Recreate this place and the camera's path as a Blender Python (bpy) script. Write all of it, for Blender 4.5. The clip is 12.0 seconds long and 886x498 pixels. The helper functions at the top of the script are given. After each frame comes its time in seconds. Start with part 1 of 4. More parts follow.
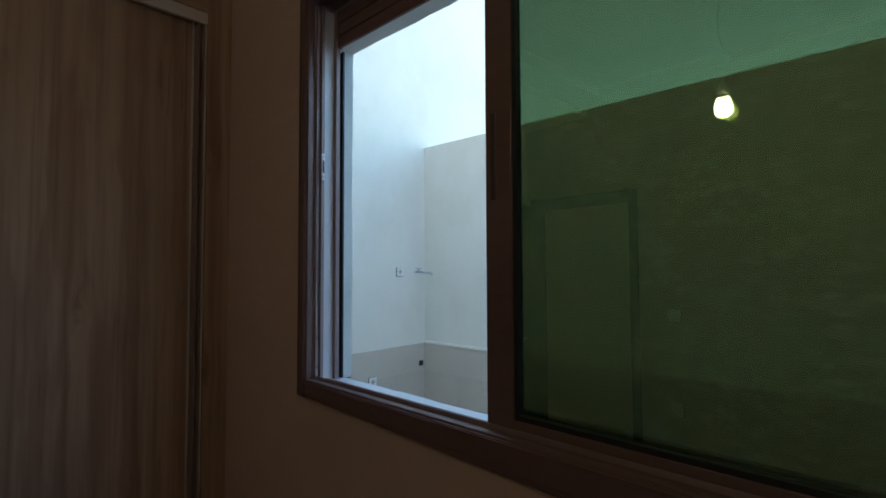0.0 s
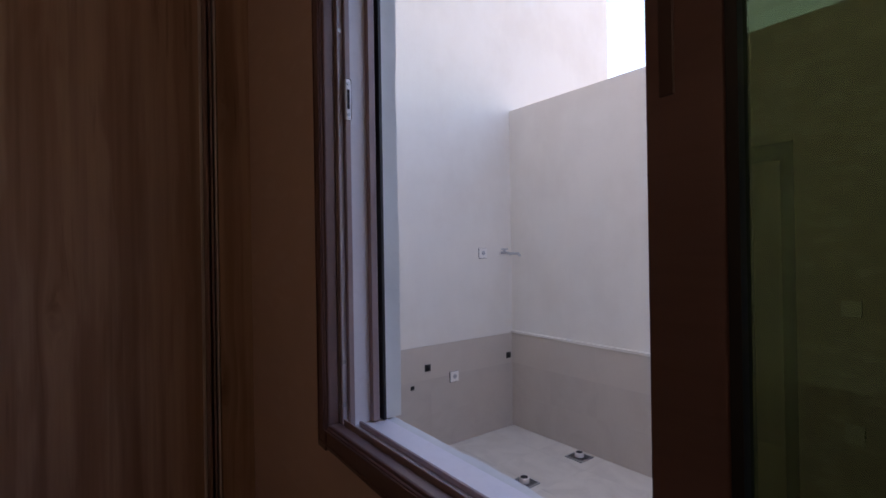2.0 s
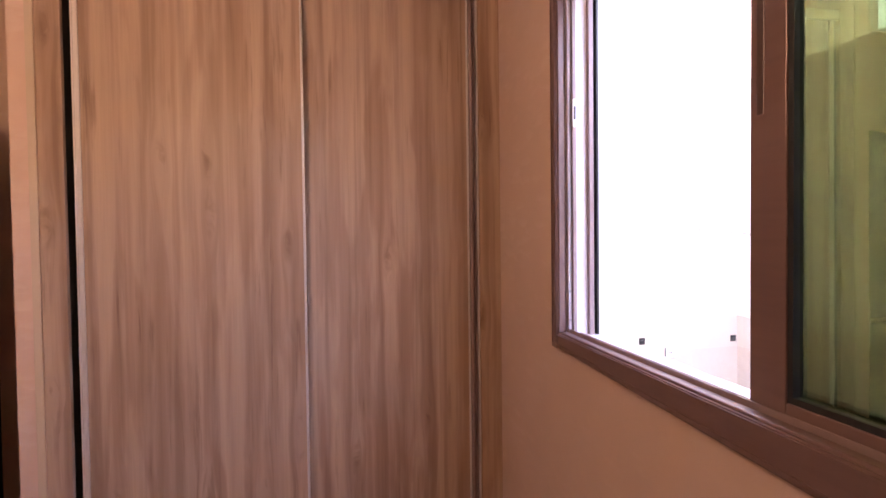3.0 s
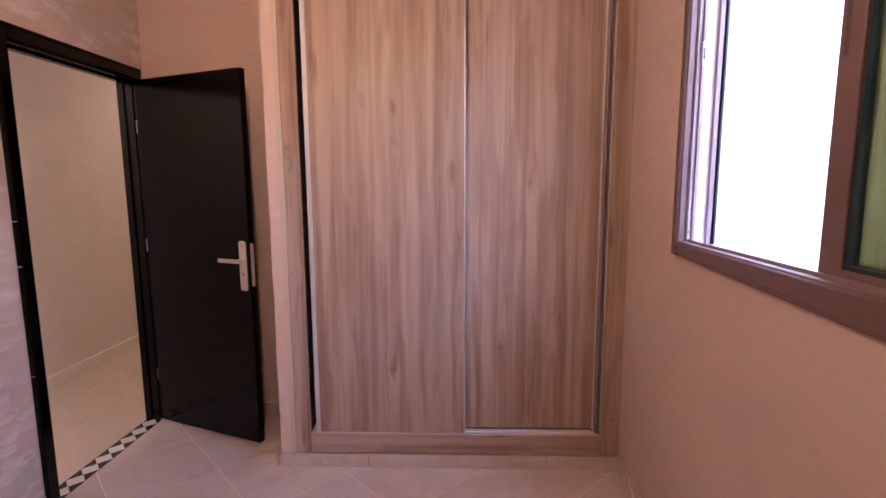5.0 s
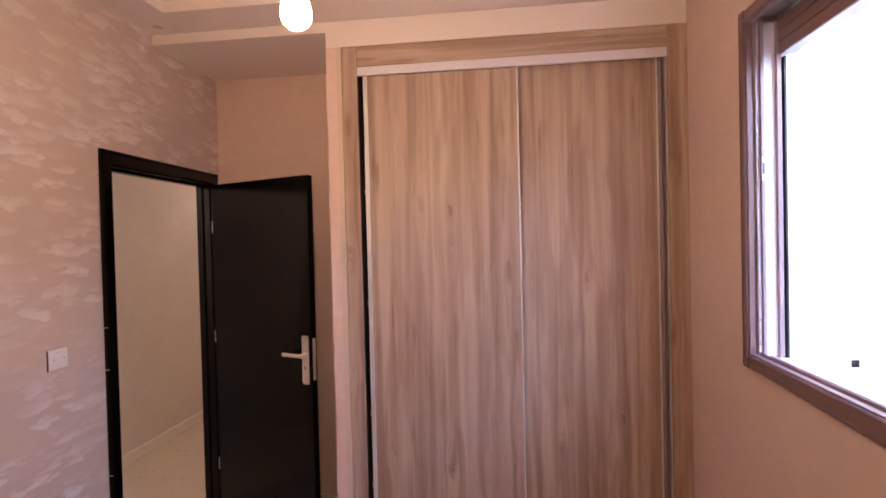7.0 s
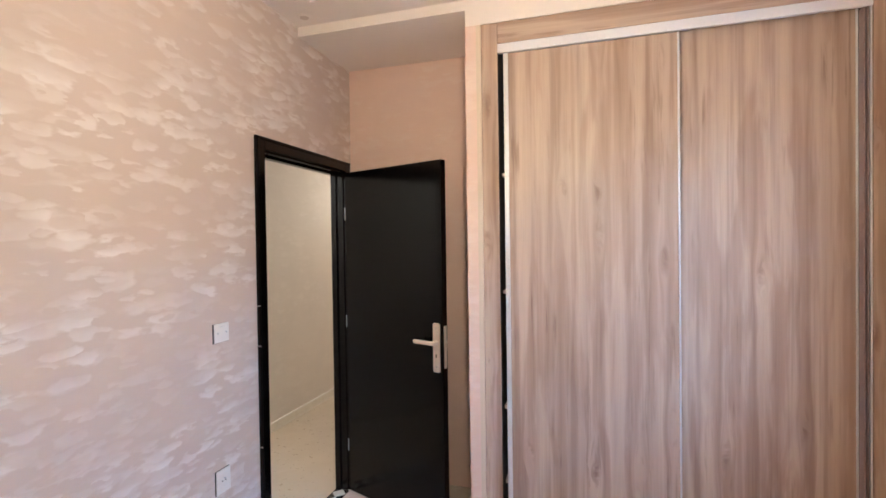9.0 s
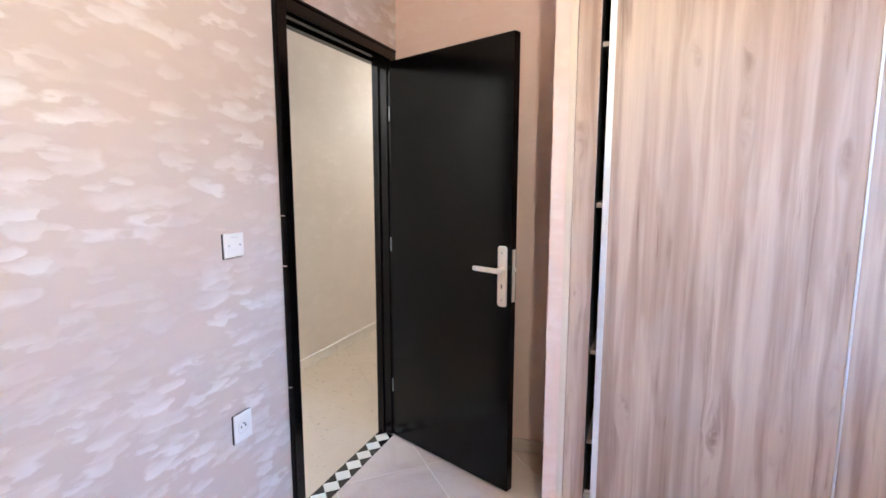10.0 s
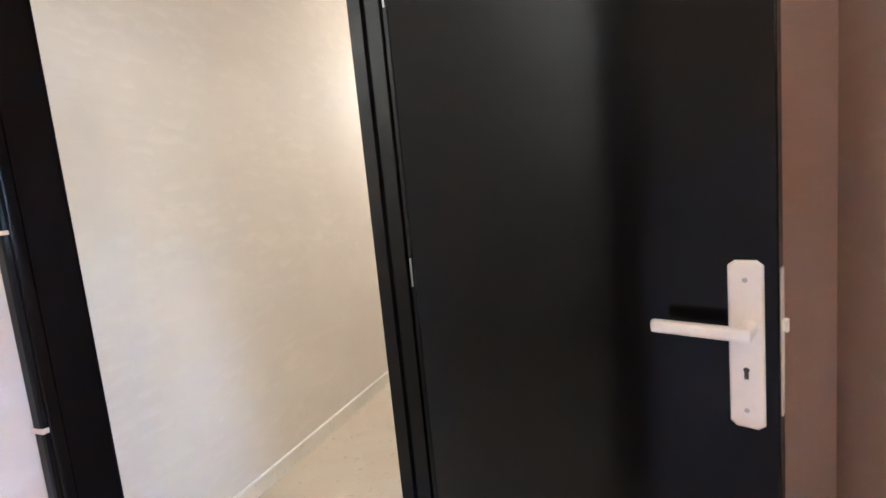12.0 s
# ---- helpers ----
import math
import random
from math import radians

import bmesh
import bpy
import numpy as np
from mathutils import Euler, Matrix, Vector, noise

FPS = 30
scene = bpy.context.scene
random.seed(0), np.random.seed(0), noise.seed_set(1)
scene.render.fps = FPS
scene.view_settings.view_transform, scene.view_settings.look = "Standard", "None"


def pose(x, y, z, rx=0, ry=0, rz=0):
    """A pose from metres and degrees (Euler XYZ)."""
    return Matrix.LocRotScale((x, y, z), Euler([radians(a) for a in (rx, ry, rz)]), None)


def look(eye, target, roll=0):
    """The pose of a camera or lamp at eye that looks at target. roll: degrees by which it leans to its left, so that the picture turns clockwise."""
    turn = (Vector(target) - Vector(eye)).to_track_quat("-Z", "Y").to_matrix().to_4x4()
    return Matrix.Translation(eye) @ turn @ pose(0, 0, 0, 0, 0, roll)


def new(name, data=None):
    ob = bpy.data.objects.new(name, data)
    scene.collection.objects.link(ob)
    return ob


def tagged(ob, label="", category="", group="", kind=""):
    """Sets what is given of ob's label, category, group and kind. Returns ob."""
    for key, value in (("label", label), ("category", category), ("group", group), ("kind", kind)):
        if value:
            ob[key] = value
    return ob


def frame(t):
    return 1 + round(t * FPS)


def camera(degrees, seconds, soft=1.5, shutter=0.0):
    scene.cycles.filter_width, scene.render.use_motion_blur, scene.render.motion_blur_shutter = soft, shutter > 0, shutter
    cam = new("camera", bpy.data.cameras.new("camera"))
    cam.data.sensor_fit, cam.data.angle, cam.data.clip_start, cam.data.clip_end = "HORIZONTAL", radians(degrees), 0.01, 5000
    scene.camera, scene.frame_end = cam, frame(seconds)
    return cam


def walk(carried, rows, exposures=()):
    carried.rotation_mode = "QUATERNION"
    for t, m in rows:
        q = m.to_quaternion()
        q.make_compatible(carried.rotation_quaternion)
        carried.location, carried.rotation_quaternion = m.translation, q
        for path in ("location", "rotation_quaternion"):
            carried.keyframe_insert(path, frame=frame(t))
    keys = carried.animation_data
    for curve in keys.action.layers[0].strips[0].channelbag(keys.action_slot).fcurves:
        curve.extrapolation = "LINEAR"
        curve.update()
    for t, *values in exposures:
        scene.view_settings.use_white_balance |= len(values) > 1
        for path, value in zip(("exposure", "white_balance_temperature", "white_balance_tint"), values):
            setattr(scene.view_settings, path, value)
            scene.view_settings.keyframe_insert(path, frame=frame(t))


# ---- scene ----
cam = camera(84.1, 12.0, soft=1.6)
PATH = [
    (0, (1.826, -1.868, 1.548), (3.291, -0.509, 1.63), -0.2),
    (0.5, (2.034, -1.655, 1.577), (3.516, -0.312, 1.62), -1.0),
    (1, (2.168, -1.47, 1.578), (3.703, -0.188, 1.618), -0.5),
    (1.5, (2.23, -1.39, 1.579), (3.705, -0.04, 1.607), -1.1),
    (2, (2.222, -1.483, 1.561), (3.426, 0.114, 1.563), -0.9),
    (2.5, (2.119, -1.69, 1.533), (2.851, 0.17, 1.488), -0.8),
    (3, (1.98, -1.907, 1.504), (2.409, 0.046, 1.459), -0.7),
    (3.5, (1.933, -2.119, 1.468), (2.108, -0.135, 1.291), -1.0),
    (5.5, (1.797, -2.353, 1.435), (1.698, -0.373, 1.167), 0.3),
    (6, (1.769, -2.374, 1.502), (1.616, -0.39, 1.308), 0.6),
    (6.5, (1.769, -2.375, 1.577), (1.57, -0.388, 1.467), -0.7),
    (8.3, (1.707, -2.38, 1.716), (1.341, -0.415, 1.809), -1.1),
    (8.6, (1.622, -2.379, 1.673), (1.164, -0.431, 1.726), -1.0),
    (9, (1.524, -2.311, 1.577), (0.929, -0.401, 1.547), -0.8),
    (9.5, (1.379, -2.059, 1.49), (0.719, -0.177, 1.335), -0.0),
    (10, (1.245, -1.838, 1.41), (0.502, -0.001, 1.141), 0.0),
    (10.5, (1.064, -1.529, 1.34), (0.365, 0.317, 1.016), -0.7),
    (11, (0.942, -1.19, 1.332), (0.297, 0.688, 1.094), -1.5),
    (11.5, (0.765, -0.909, 1.317), (0.017, 0.932, 1.083), -2.4),
    (12, (0.545, -0.642, 1.29), (-0.187, 1.203, 1.042), -5.5),
]
walk(cam, [(t, look(eye, target, roll)) for t, eye, target, roll in PATH],
     [(0.0, 2.5, 6100, -8), (0.4, 2.4, 6700, 9), (1.0, 2.25, 6900, 21), (1.5, 1.95, 7000, 25), (2.0, 2.15, 7300, 27), (2.4, 4.35, 8600, 36), (3.0, 5.15, 8100, 38), (3.6, 5.4, 6700, 36), (6.0, 5.5, 6550, 37),
      (8.3, 5.45, 7300, 22), (8.7, 5.75, 6700, 15), (9.0, 6.2, 5450, 1), (9.2, 6.4, 5150, 1), (9.5, 6.6, 4850, 0), (10.0, 6.65, 4950, 0), (10.6, 6.75, 5000, -1), (12, 6.85, 5000, -1)])

# ---- world, sun and lamps ----
world = bpy.data.worlds.new("world")
scene.world = world
world.use_nodes = True
wn = world.node_tree.nodes
sky = wn.new("ShaderNodeTexSky")
sky.sky_type = "NISHITA"
sky.sun_disc = False
sky.dust_density = 1.6
SUN_EL, SUN_AZ = 38.0, -75.0
sky.sun_elevation = radians(SUN_EL)
sky.sun_rotation = radians(SUN_AZ)
world.node_tree.links.new(sky.outputs[0], wn["Background"].inputs[0])
wn["Background"].inputs[1].default_value = 0.15

sun = new("sun", bpy.data.lights.new("sun", "SUN"))
sun.data.energy = 4.0
sun.data.angle = radians(0.5)
sun.data.color = (1.0, 0.95, 0.87)
sd = Vector((math.sin(radians(SUN_AZ)) * math.cos(radians(SUN_EL)), math.cos(radians(SUN_AZ)) * math.cos(radians(SUN_EL)), math.sin(radians(SUN_EL))))
sun.matrix_world = look(sd * 50, (0, 0, 0))

BULB = Vector((1.33, -1.32, 2.166))
lamp = new("bulb_light", bpy.data.lights.new("bulb_light", "POINT"))
lamp.data.energy = 0.115
lamp.data.shadow_soft_size = 0.03
lamp.data.color = (1.0, 0.63, 0.40)
lamp.location = BULB

# two added fill lights, out of view, brighten the hallway from both ends
hall_fill = new("hall_light", bpy.data.lights.new("hall_light", "POINT"))
hall_fill.data.energy = 0.52
hall_fill.data.shadow_soft_size = 0.05
hall_fill.data.color = (1.0, 0.88, 0.71)
hall_fill.location = (-0.45, 3.6, 2.2)
hall_fill_2 = new("hall_light", bpy.data.lights.new("hall_light", "POINT"))
hall_fill_2.data.energy = 0.68
hall_fill_2.data.shadow_soft_size = 0.05
hall_fill_2.data.color = (1.0, 0.94, 0.85)
hall_fill_2.location = (-0.45, -1.5, 2.3)


# ---- materials ----
def material(name):
    m = bpy.data.materials.new(name)
    m.use_nodes = True
    nt = m.node_tree
    return m, nt, nt.nodes["Principled BSDF"]


def node(nt, kind, **inputs):
    n = nt.nodes.new(kind)
    for key, value in inputs.items():
        n.inputs[key].default_value = value
    return n


def math_node(nt, op, a, b=None, clamp=False):
    n = nt.nodes.new("ShaderNodeMath")
    n.operation = op
    n.use_clamp = clamp
    for i, v in enumerate((a, b)):
        if v is None:
            continue
        if isinstance(v, (int, float)):
            n.inputs[i].default_value = v
        else:
            nt.links.new(v, n.inputs[i])
    return n.outputs[0]


def coords(nt, scale=(1, 1, 1), shift=(0, 0, 0), jitter=False):
    tc = nt.nodes.new("ShaderNodeTexCoord")
    mp = nt.nodes.new("ShaderNodeMapping")
    mp.inputs["Scale"].default_value = scale
    mp.inputs["Location"].default_value = shift
    nt.links.new(tc.outputs["Object"], mp.inputs[0])
    if jitter:
        info = nt.nodes.new("ShaderNodeObjectInfo")
        add = nt.nodes.new("ShaderNodeVectorMath")
        add.operation = "ADD"
        mul = math_node(nt, "MULTIPLY", info.outputs["Random"], 17.0)
        comb = nt.nodes.new("ShaderNodeCombineXYZ")
        for i in range(3):
            nt.links.new(mul, comb.inputs[i])
        nt.links.new(mp.outputs[0], add.inputs[0])
        nt.links.new(comb.outputs[0], add.inputs[1])
        return add.outputs[0]
    return mp.outputs[0]


def noise_tex(nt, vec, scale, detail=4.0, rough=0.55, distortion=0.0):
    n = node(nt, "ShaderNodeTexNoise", Scale=scale, Detail=detail, Roughness=rough, Distortion=distortion)
    nt.links.new(vec, n.inputs["Vector"])
    return n.outputs[0]


def ramp(nt, value, a, b, lo=0.0, hi=1.0):
    n = nt.nodes.new("ShaderNodeMapRange")
    n.interpolation_type = "SMOOTHSTEP"
    n.inputs["From Min"].default_value = a
    n.inputs["From Max"].default_value = b
    n.inputs["To Min"].default_value = lo
    n.inputs["To Max"].default_value = hi
    nt.links.new(value, n.inputs[0])
    return n.outputs[0]


def mix(nt, fac, a, b, mode="MIX"):
    n = nt.nodes.new("ShaderNodeMix")
    n.data_type = "RGBA"
    n.blend_type = mode
    for i, v in ((0, fac), (6, a), (7, b)):
        if isinstance(v, (int, float)):
            n.inputs[i].default_value = v
        elif isinstance(v, tuple):
            n.inputs[i].default_value = (*v, 1.0)
        else:
            nt.links.new(v, n.inputs[i])
    return n.outputs[2]


def bump(nt, bsdf, height, strength, distance=0.002):
    n = node(nt, "ShaderNodeBump", Strength=strength, Distance=distance)
    nt.links.new(height, n.inputs["Height"])
    nt.links.new(n.outputs[0], bsdf.inputs["Normal"])


def pearl_paint(name, base, light, contrast=0.55, sheen=1.0):
    """Decorative paint, laid on with a short brush in rounded dabs that overlap and shine, each with a crisp lower edge."""
    m, nt, b = material(name)
    wob = noise_tex(nt, coords(nt, (1, 1, 1)), 5.0, 4.0)
    dab = None
    for sy, sz, off, strength in ((3.8, 8.0, 3.7, 0.75), (5.6, 12.0, 0.0, 0.9), (5.0, 15.0, 5.3, 0.95), (7.5, 18.0, 8.1, 0.85), (11.0, 27.0, 12.4, 0.7)):
        vec = coords(nt, (sy, sy, sz), (off, off, off))
        warp = nt.nodes.new("ShaderNodeVectorMath")
        warp.operation = "MULTIPLY_ADD"
        nz = node(nt, "ShaderNodeTexNoise", Scale=1.5, Detail=3.0)
        nt.links.new(vec, nz.inputs["Vector"])
        nt.links.new(nz.outputs["Color"], warp.inputs[0])
        warp.inputs[1].default_value = (0.95, 0.95, 0.95)
        nt.links.new(vec, warp.inputs[2])
        v = node(nt, "ShaderNodeTexVoronoi", Scale=1.0, Randomness=0.75)
        nt.links.new(warp.outputs[0], v.inputs["Vector"])
        d = nt.nodes.new("ShaderNodeVectorMath")
        d.operation = "SUBTRACT"
        nt.links.new(warp.outputs[0], d.inputs[0])
        nt.links.new(v.outputs["Position"], d.inputs[1])
        sep = nt.nodes.new("ShaderNodeSeparateXYZ")
        nt.links.new(d.outputs[0], sep.inputs[0])
        tone = nt.nodes.new("ShaderNodeSeparateColor")
        nt.links.new(v.outputs["Color"], tone.inputs[0])
        above = math_node(nt, "MULTIPLY", math_node(nt, "MAXIMUM", sep.outputs[2], 0.0), 0.55)
        reach = math_node(nt, "ADD", v.outputs["Distance"], above)
        inside = ramp(nt, reach, 0.53, 0.36)
        shade = ramp(nt, sep.outputs[2], 0.45, -0.30, 0.22, 1.0)
        bright = math_node(nt, "MULTIPLY", math_node(nt, "MULTIPLY", ramp(nt, tone.outputs[0], 0.25, 0.95), shade), strength)
        cover = math_node(nt, "MULTIPLY", inside, ramp(nt, tone.outputs[1], 0.15, 0.35))
        if dab is None:
            dab = math_node(nt, "MULTIPLY", bright, cover)
        else:
            dab = math_node(nt, "ADD", math_node(nt, "MULTIPLY", dab, math_node(nt, "SUBTRACT", 1.0, cover)), math_node(nt, "MULTIPLY", bright, cover))
    cloud = ramp(nt, noise_tex(nt, coords(nt), 2.2, 3.0), 0.36, 0.60)
    fac = math_node(nt, "MULTIPLY", dab, math_node(nt, "ADD", math_node(nt, "MULTIPLY", cloud, contrast * 0.70), contrast * 0.22), clamp=True)
    # part of the dabs' daylight sheen is put into this lighter colour
    col = mix(nt, fac, base, light)
    col = mix(nt, math_node(nt, "MULTIPLY", ramp(nt, wob, 0.38, 0.65), 0.22), col, tuple(c * 0.88 for c in base))
    nt.links.new(col, b.inputs["Base Color"])
    nt.links.new(ramp(nt, dab, 0.0, 1.0, 0.62, 0.62 - 0.22 * sheen), b.inputs["Roughness"])
    nt.links.new(math_node(nt, "MULTIPLY", dab, 0.28 * sheen), b.inputs["Metallic"])
    b.inputs["Specular IOR Level"].default_value = 0.5
    fine = noise_tex(nt, coords(nt), 140.0, 3.0)
    hh = math_node(nt, "ADD", math_node(nt, "MULTIPLY", dab, sheen), math_node(nt, "MULTIPLY", fine, 0.2))
    bump(nt, b, hh, 0.22, 0.002)
    return m


def plaster(name, base, rough=0.85, dirt=0.12, grain=90.0, tint=(0.45, 0.40, 0.35)):
    m, nt, b = material(name)
    big = ramp(nt, noise_tex(nt, coords(nt), 1.6, 5.0, 0.6), 0.38, 0.72)
    mid = ramp(nt, noise_tex(nt, coords(nt, (1, 1, 0.35)), 9.0, 4.0), 0.4, 0.75)
    col = mix(nt, math_node(nt, "MULTIPLY", big, dirt), base, tint)
    col = mix(nt, math_node(nt, "MULTIPLY", mid, dirt * 0.6), col, tuple(min(1, c * 1.15) for c in base))
    nt.links.new(col, b.inputs["Base Color"])
    b.inputs["Roughness"].default_value = rough
    bump(nt, b, noise_tex(nt, coords(nt), grain, 4.0), 0.35, 0.003)
    return m


def laminate(name, axis="z", tone=1.0):
    """Brushed-oak laminate: long streaks, finer lines and darker knots."""
    m, nt, b = material(name)
    def sc(across, along):
        return (along, across, across) if axis == "x" else (across, across, along)
    bend = nt.nodes.new("ShaderNodeVectorMath")
    bend.operation = "MULTIPLY_ADD"
    sway = node(nt, "ShaderNodeTexNoise", Scale=3.2, Detail=2.0)
    nt.links.new(coords(nt, sc(1.0, 0.55), (4, 6, 2), jitter=True), sway.inputs["Vector"])
    nt.links.new(sway.outputs["Color"], bend.inputs[0])
    bend.inputs[1].default_value = (0.05, 0.05, 0.05)
    # knots: one to a cell, about 3 cm by 10 cm, with the grain drawn aside round them
    flat = nt.nodes.new("ShaderNodeSeparateXYZ")
    nt.links.new(coords(nt, jitter=True), flat.inputs[0])
    across, along = (flat.outputs[2], flat.outputs[0]) if axis == "x" else (math_node(nt, "ADD", flat.outputs[0], flat.outputs[1]), flat.outputs[2])
    cell = nt.nodes.new("ShaderNodeCombineXYZ")
    nt.links.new(math_node(nt, "MULTIPLY", across, 6.5), cell.inputs[0])
    nt.links.new(math_node(nt, "MULTIPLY", along, 1.6), cell.inputs[1])
    v = node(nt, "ShaderNodeTexVoronoi", Scale=1.0, Randomness=0.9)
    v.voronoi_dimensions = "2D"
    nt.links.new(cell.outputs[0], v.inputs["Vector"])
    away = nt.nodes.new("ShaderNodeVectorMath")
    away.operation = "SUBTRACT"
    nt.links.new(cell.outputs[0], away.inputs[0])
    nt.links.new(v.outputs["Position"], away.inputs[1])
    side = nt.nodes.new("ShaderNodeSeparateXYZ")
    nt.links.new(away.outputs[0], side.inputs[0])
    tone_of = nt.nodes.new("ShaderNodeSeparateColor")
    nt.links.new(v.outputs["Color"], tone_of.inputs[0])
    chosen = ramp(nt, tone_of.outputs[0], 0.50, 0.70)
    pull = math_node(nt, "MULTIPLY", math_node(nt, "MULTIPLY", ramp(nt, v.outputs["Distance"], 0.36, 0.02), chosen), -0.13)
    aside = nt.nodes.new("ShaderNodeCombineXYZ")
    nt.links.new(math_node(nt, "MULTIPLY", side.outputs[0], pull), aside.inputs[2 if axis == "x" else 0])
    def drawn(vec):
        add = nt.nodes.new("ShaderNodeVectorMath")
        add.operation = "ADD"
        nt.links.new(vec, add.inputs[0])
        nt.links.new(aside.outputs[0], add.inputs[1])
        return add.outputs[0]
    nt.links.new(drawn(coords(nt, sc(1.0, 0.07), jitter=True)), bend.inputs[2])
    v1 = bend.outputs[0]
    v2 = drawn(coords(nt, sc(1.0, 0.025), jitter=True))
    v3 = drawn(coords(nt, sc(1.0, 0.05), jitter=True))
    curl = noise_tex(nt, drawn(coords(nt, sc(1.0, 0.14), jitter=True)), 70.0, 3.0, 0.55, 0.8)
    heart = ramp(nt, math_node(nt, "ADD", v.outputs["Distance"], math_node(nt, "MULTIPLY", curl, 0.12)), 0.26, 0.07)
    knot = math_node(nt, "MULTIPLY", math_node(nt, "MULTIPLY", heart, chosen), ramp(nt, curl, 0.44, 0.62))
    broad = noise_tex(nt, v1, 14.0, 4.0, 0.55, 0.35)
    wide = noise_tex(nt, v1, 5.0, 2.0, 0.5, 0.1)
    streak = noise_tex(nt, v2, 24.0, 4.0, 0.58, 0.1)
    fine = noise_tex(nt, v2, 230.0, 2.0, 0.5)
    fleck = noise_tex(nt, v3, 48.0, 4.0, 0.62, 0.2)
    light, mid, dark = [tuple(tone * c for c in k) for k in ((0.553, 0.405, 0.305), (0.423, 0.281, 0.202), (0.200, 0.113, 0.077))]
    rare = ramp(nt, noise_tex(nt, coords(nt, sc(1.0, 0.5), (3, 3, 3), jitter=True), 5.0, 2.0), 0.47, 0.60)
    col = mix(nt, ramp(nt, broad, 0.43, 0.60), light, mid)
    col = mix(nt, math_node(nt, "MULTIPLY", ramp(nt, wide, 0.42, 0.62), 0.35), col, tuple(0.8 * c for c in mid))
    col = mix(nt, math_node(nt, "MULTIPLY", ramp(nt, streak, 0.47, 0.68), 0.46), col, dark)
    col = mix(nt, math_node(nt, "MULTIPLY", ramp(nt, streak, 0.50, 0.30), 0.35), col, tuple(min(1, 1.18 * c) for c in light))
    wash = noise_tex(nt, coords(nt, sc(1.0, 0.45), (7, 1, 5), jitter=True), 4.5, 4.0, 0.6, 0.4)
    col = mix(nt, math_node(nt, "MULTIPLY", ramp(nt, wash, 0.46, 0.66), 0.22), col, tuple(tone * c for c in (0.42, 0.32, 0.27)))
    col = mix(nt, math_node(nt, "MULTIPLY", math_node(nt, "MULTIPLY", ramp(nt, fleck, 0.54, 0.68), rare), 0.55), col, dark)
    col = mix(nt, math_node(nt, "MULTIPLY", ramp(nt, fine, 0.40, 0.70), 0.07), col, dark)
    col = mix(nt, math_node(nt, "MULTIPLY", knot, 0.75), col, dark)
    nt.links.new(col, b.inputs["Base Color"])
    nt.links.new(ramp(nt, streak, 0.3, 0.7, 0.42, 0.55), b.inputs["Roughness"])
    bump(nt, b, math_node(nt, "ADD", streak, fine), 0.22, 0.0012)
    return m


def painted(name, base, rough=0.4, metal=0.0, wear=0.1, scale=(1, 1, 1), bumpy=0.12, spec=0.5):
    m, nt, b = material(name)
    n1 = noise_tex(nt, coords(nt, scale), 6.0, 4.0)
    n2 = noise_tex(nt, coords(nt, scale), 70.0, 3.0)
    col = mix(nt, math_node(nt, "MULTIPLY", ramp(nt, n1, 0.35, 0.7), wear), base, tuple(min(1.0, c * 1.5 + 0.02) for c in base))
    col = mix(nt, math_node(nt, "MULTIPLY", ramp(nt, n2, 0.45, 0.75), wear), col, tuple(c * 0.7 for c in base))
    nt.links.new(col, b.inputs["Base Color"])
    nt.links.new(ramp(nt, n1, 0.3, 0.7, rough * (1 - 1.2 * min(wear, 0.12)), min(1, rough * (1 + 1.6 * min(wear, 0.12)))), b.inputs["Roughness"])
    b.inputs["Metallic"].default_value = metal
    b.inputs["Specular IOR Level"].default_value = spec
    bump(nt, b, n2, bumpy, 0.001)
    return m


def lacquer(name, base, rough, spec):
    """Dark smooth lacquer over wood, with a faint upright grain in its colour."""
    m, nt, b = material(name)
    grain = noise_tex(nt, coords(nt, (1, 1, 0.05)), 60.0, 3.0)
    col = mix(nt, math_node(nt, "MULTIPLY", ramp(nt, grain, 0.4, 0.7), 0.5), base, tuple(c * 2.2 for c in base))
    nt.links.new(col, b.inputs["Base Color"])
    nt.links.new(ramp(nt, noise_tex(nt, coords(nt, (1, 1, 0.5)), 1.5, 1.0), 0.2, 0.8, rough * 0.92, rough * 1.08), b.inputs["Roughness"])
    b.inputs["Specular IOR Level"].default_value = spec
    return m


def tile_material(name, base, vein, rough=0.2):
    m, nt, b = material(name)
    v = coords(nt, jitter=True)
    n1 = noise_tex(nt, v, 3.0, 6.0, 0.6, 1.2)
    n2 = noise_tex(nt, v, 26.0, 4.0, 0.6)
    info = nt.nodes.new("ShaderNodeObjectInfo")
    col = mix(nt, ramp(nt, n1, 0.35, 0.7), base, vein)
    col = mix(nt, math_node(nt, "MULTIPLY", ramp(nt, n2, 0.5, 0.8), 0.03), col, tuple(c * 0.8 for c in vein))
    col = mix(nt, math_node(nt, "MULTIPLY", info.outputs["Random"], 0.05), col, tuple(c * 0.7 for c in base))
    nt.links.new(col, b.inputs["Base Color"])
    nt.links.new(ramp(nt, n2, 0.3, 0.8, rough * 0.9, rough * 1.25), b.inputs["Roughness"])
    bump(nt, b, n1, 0.012, 0.001)
    return m


def emitter(name, color, strength):
    m, nt, b = material(name)
    b.inputs["Base Color"].default_value = (*color, 1)
    b.inputs["Emission Color"].default_value = (*color, 1)
    b.inputs["Emission Strength"].default_value = strength
    return m


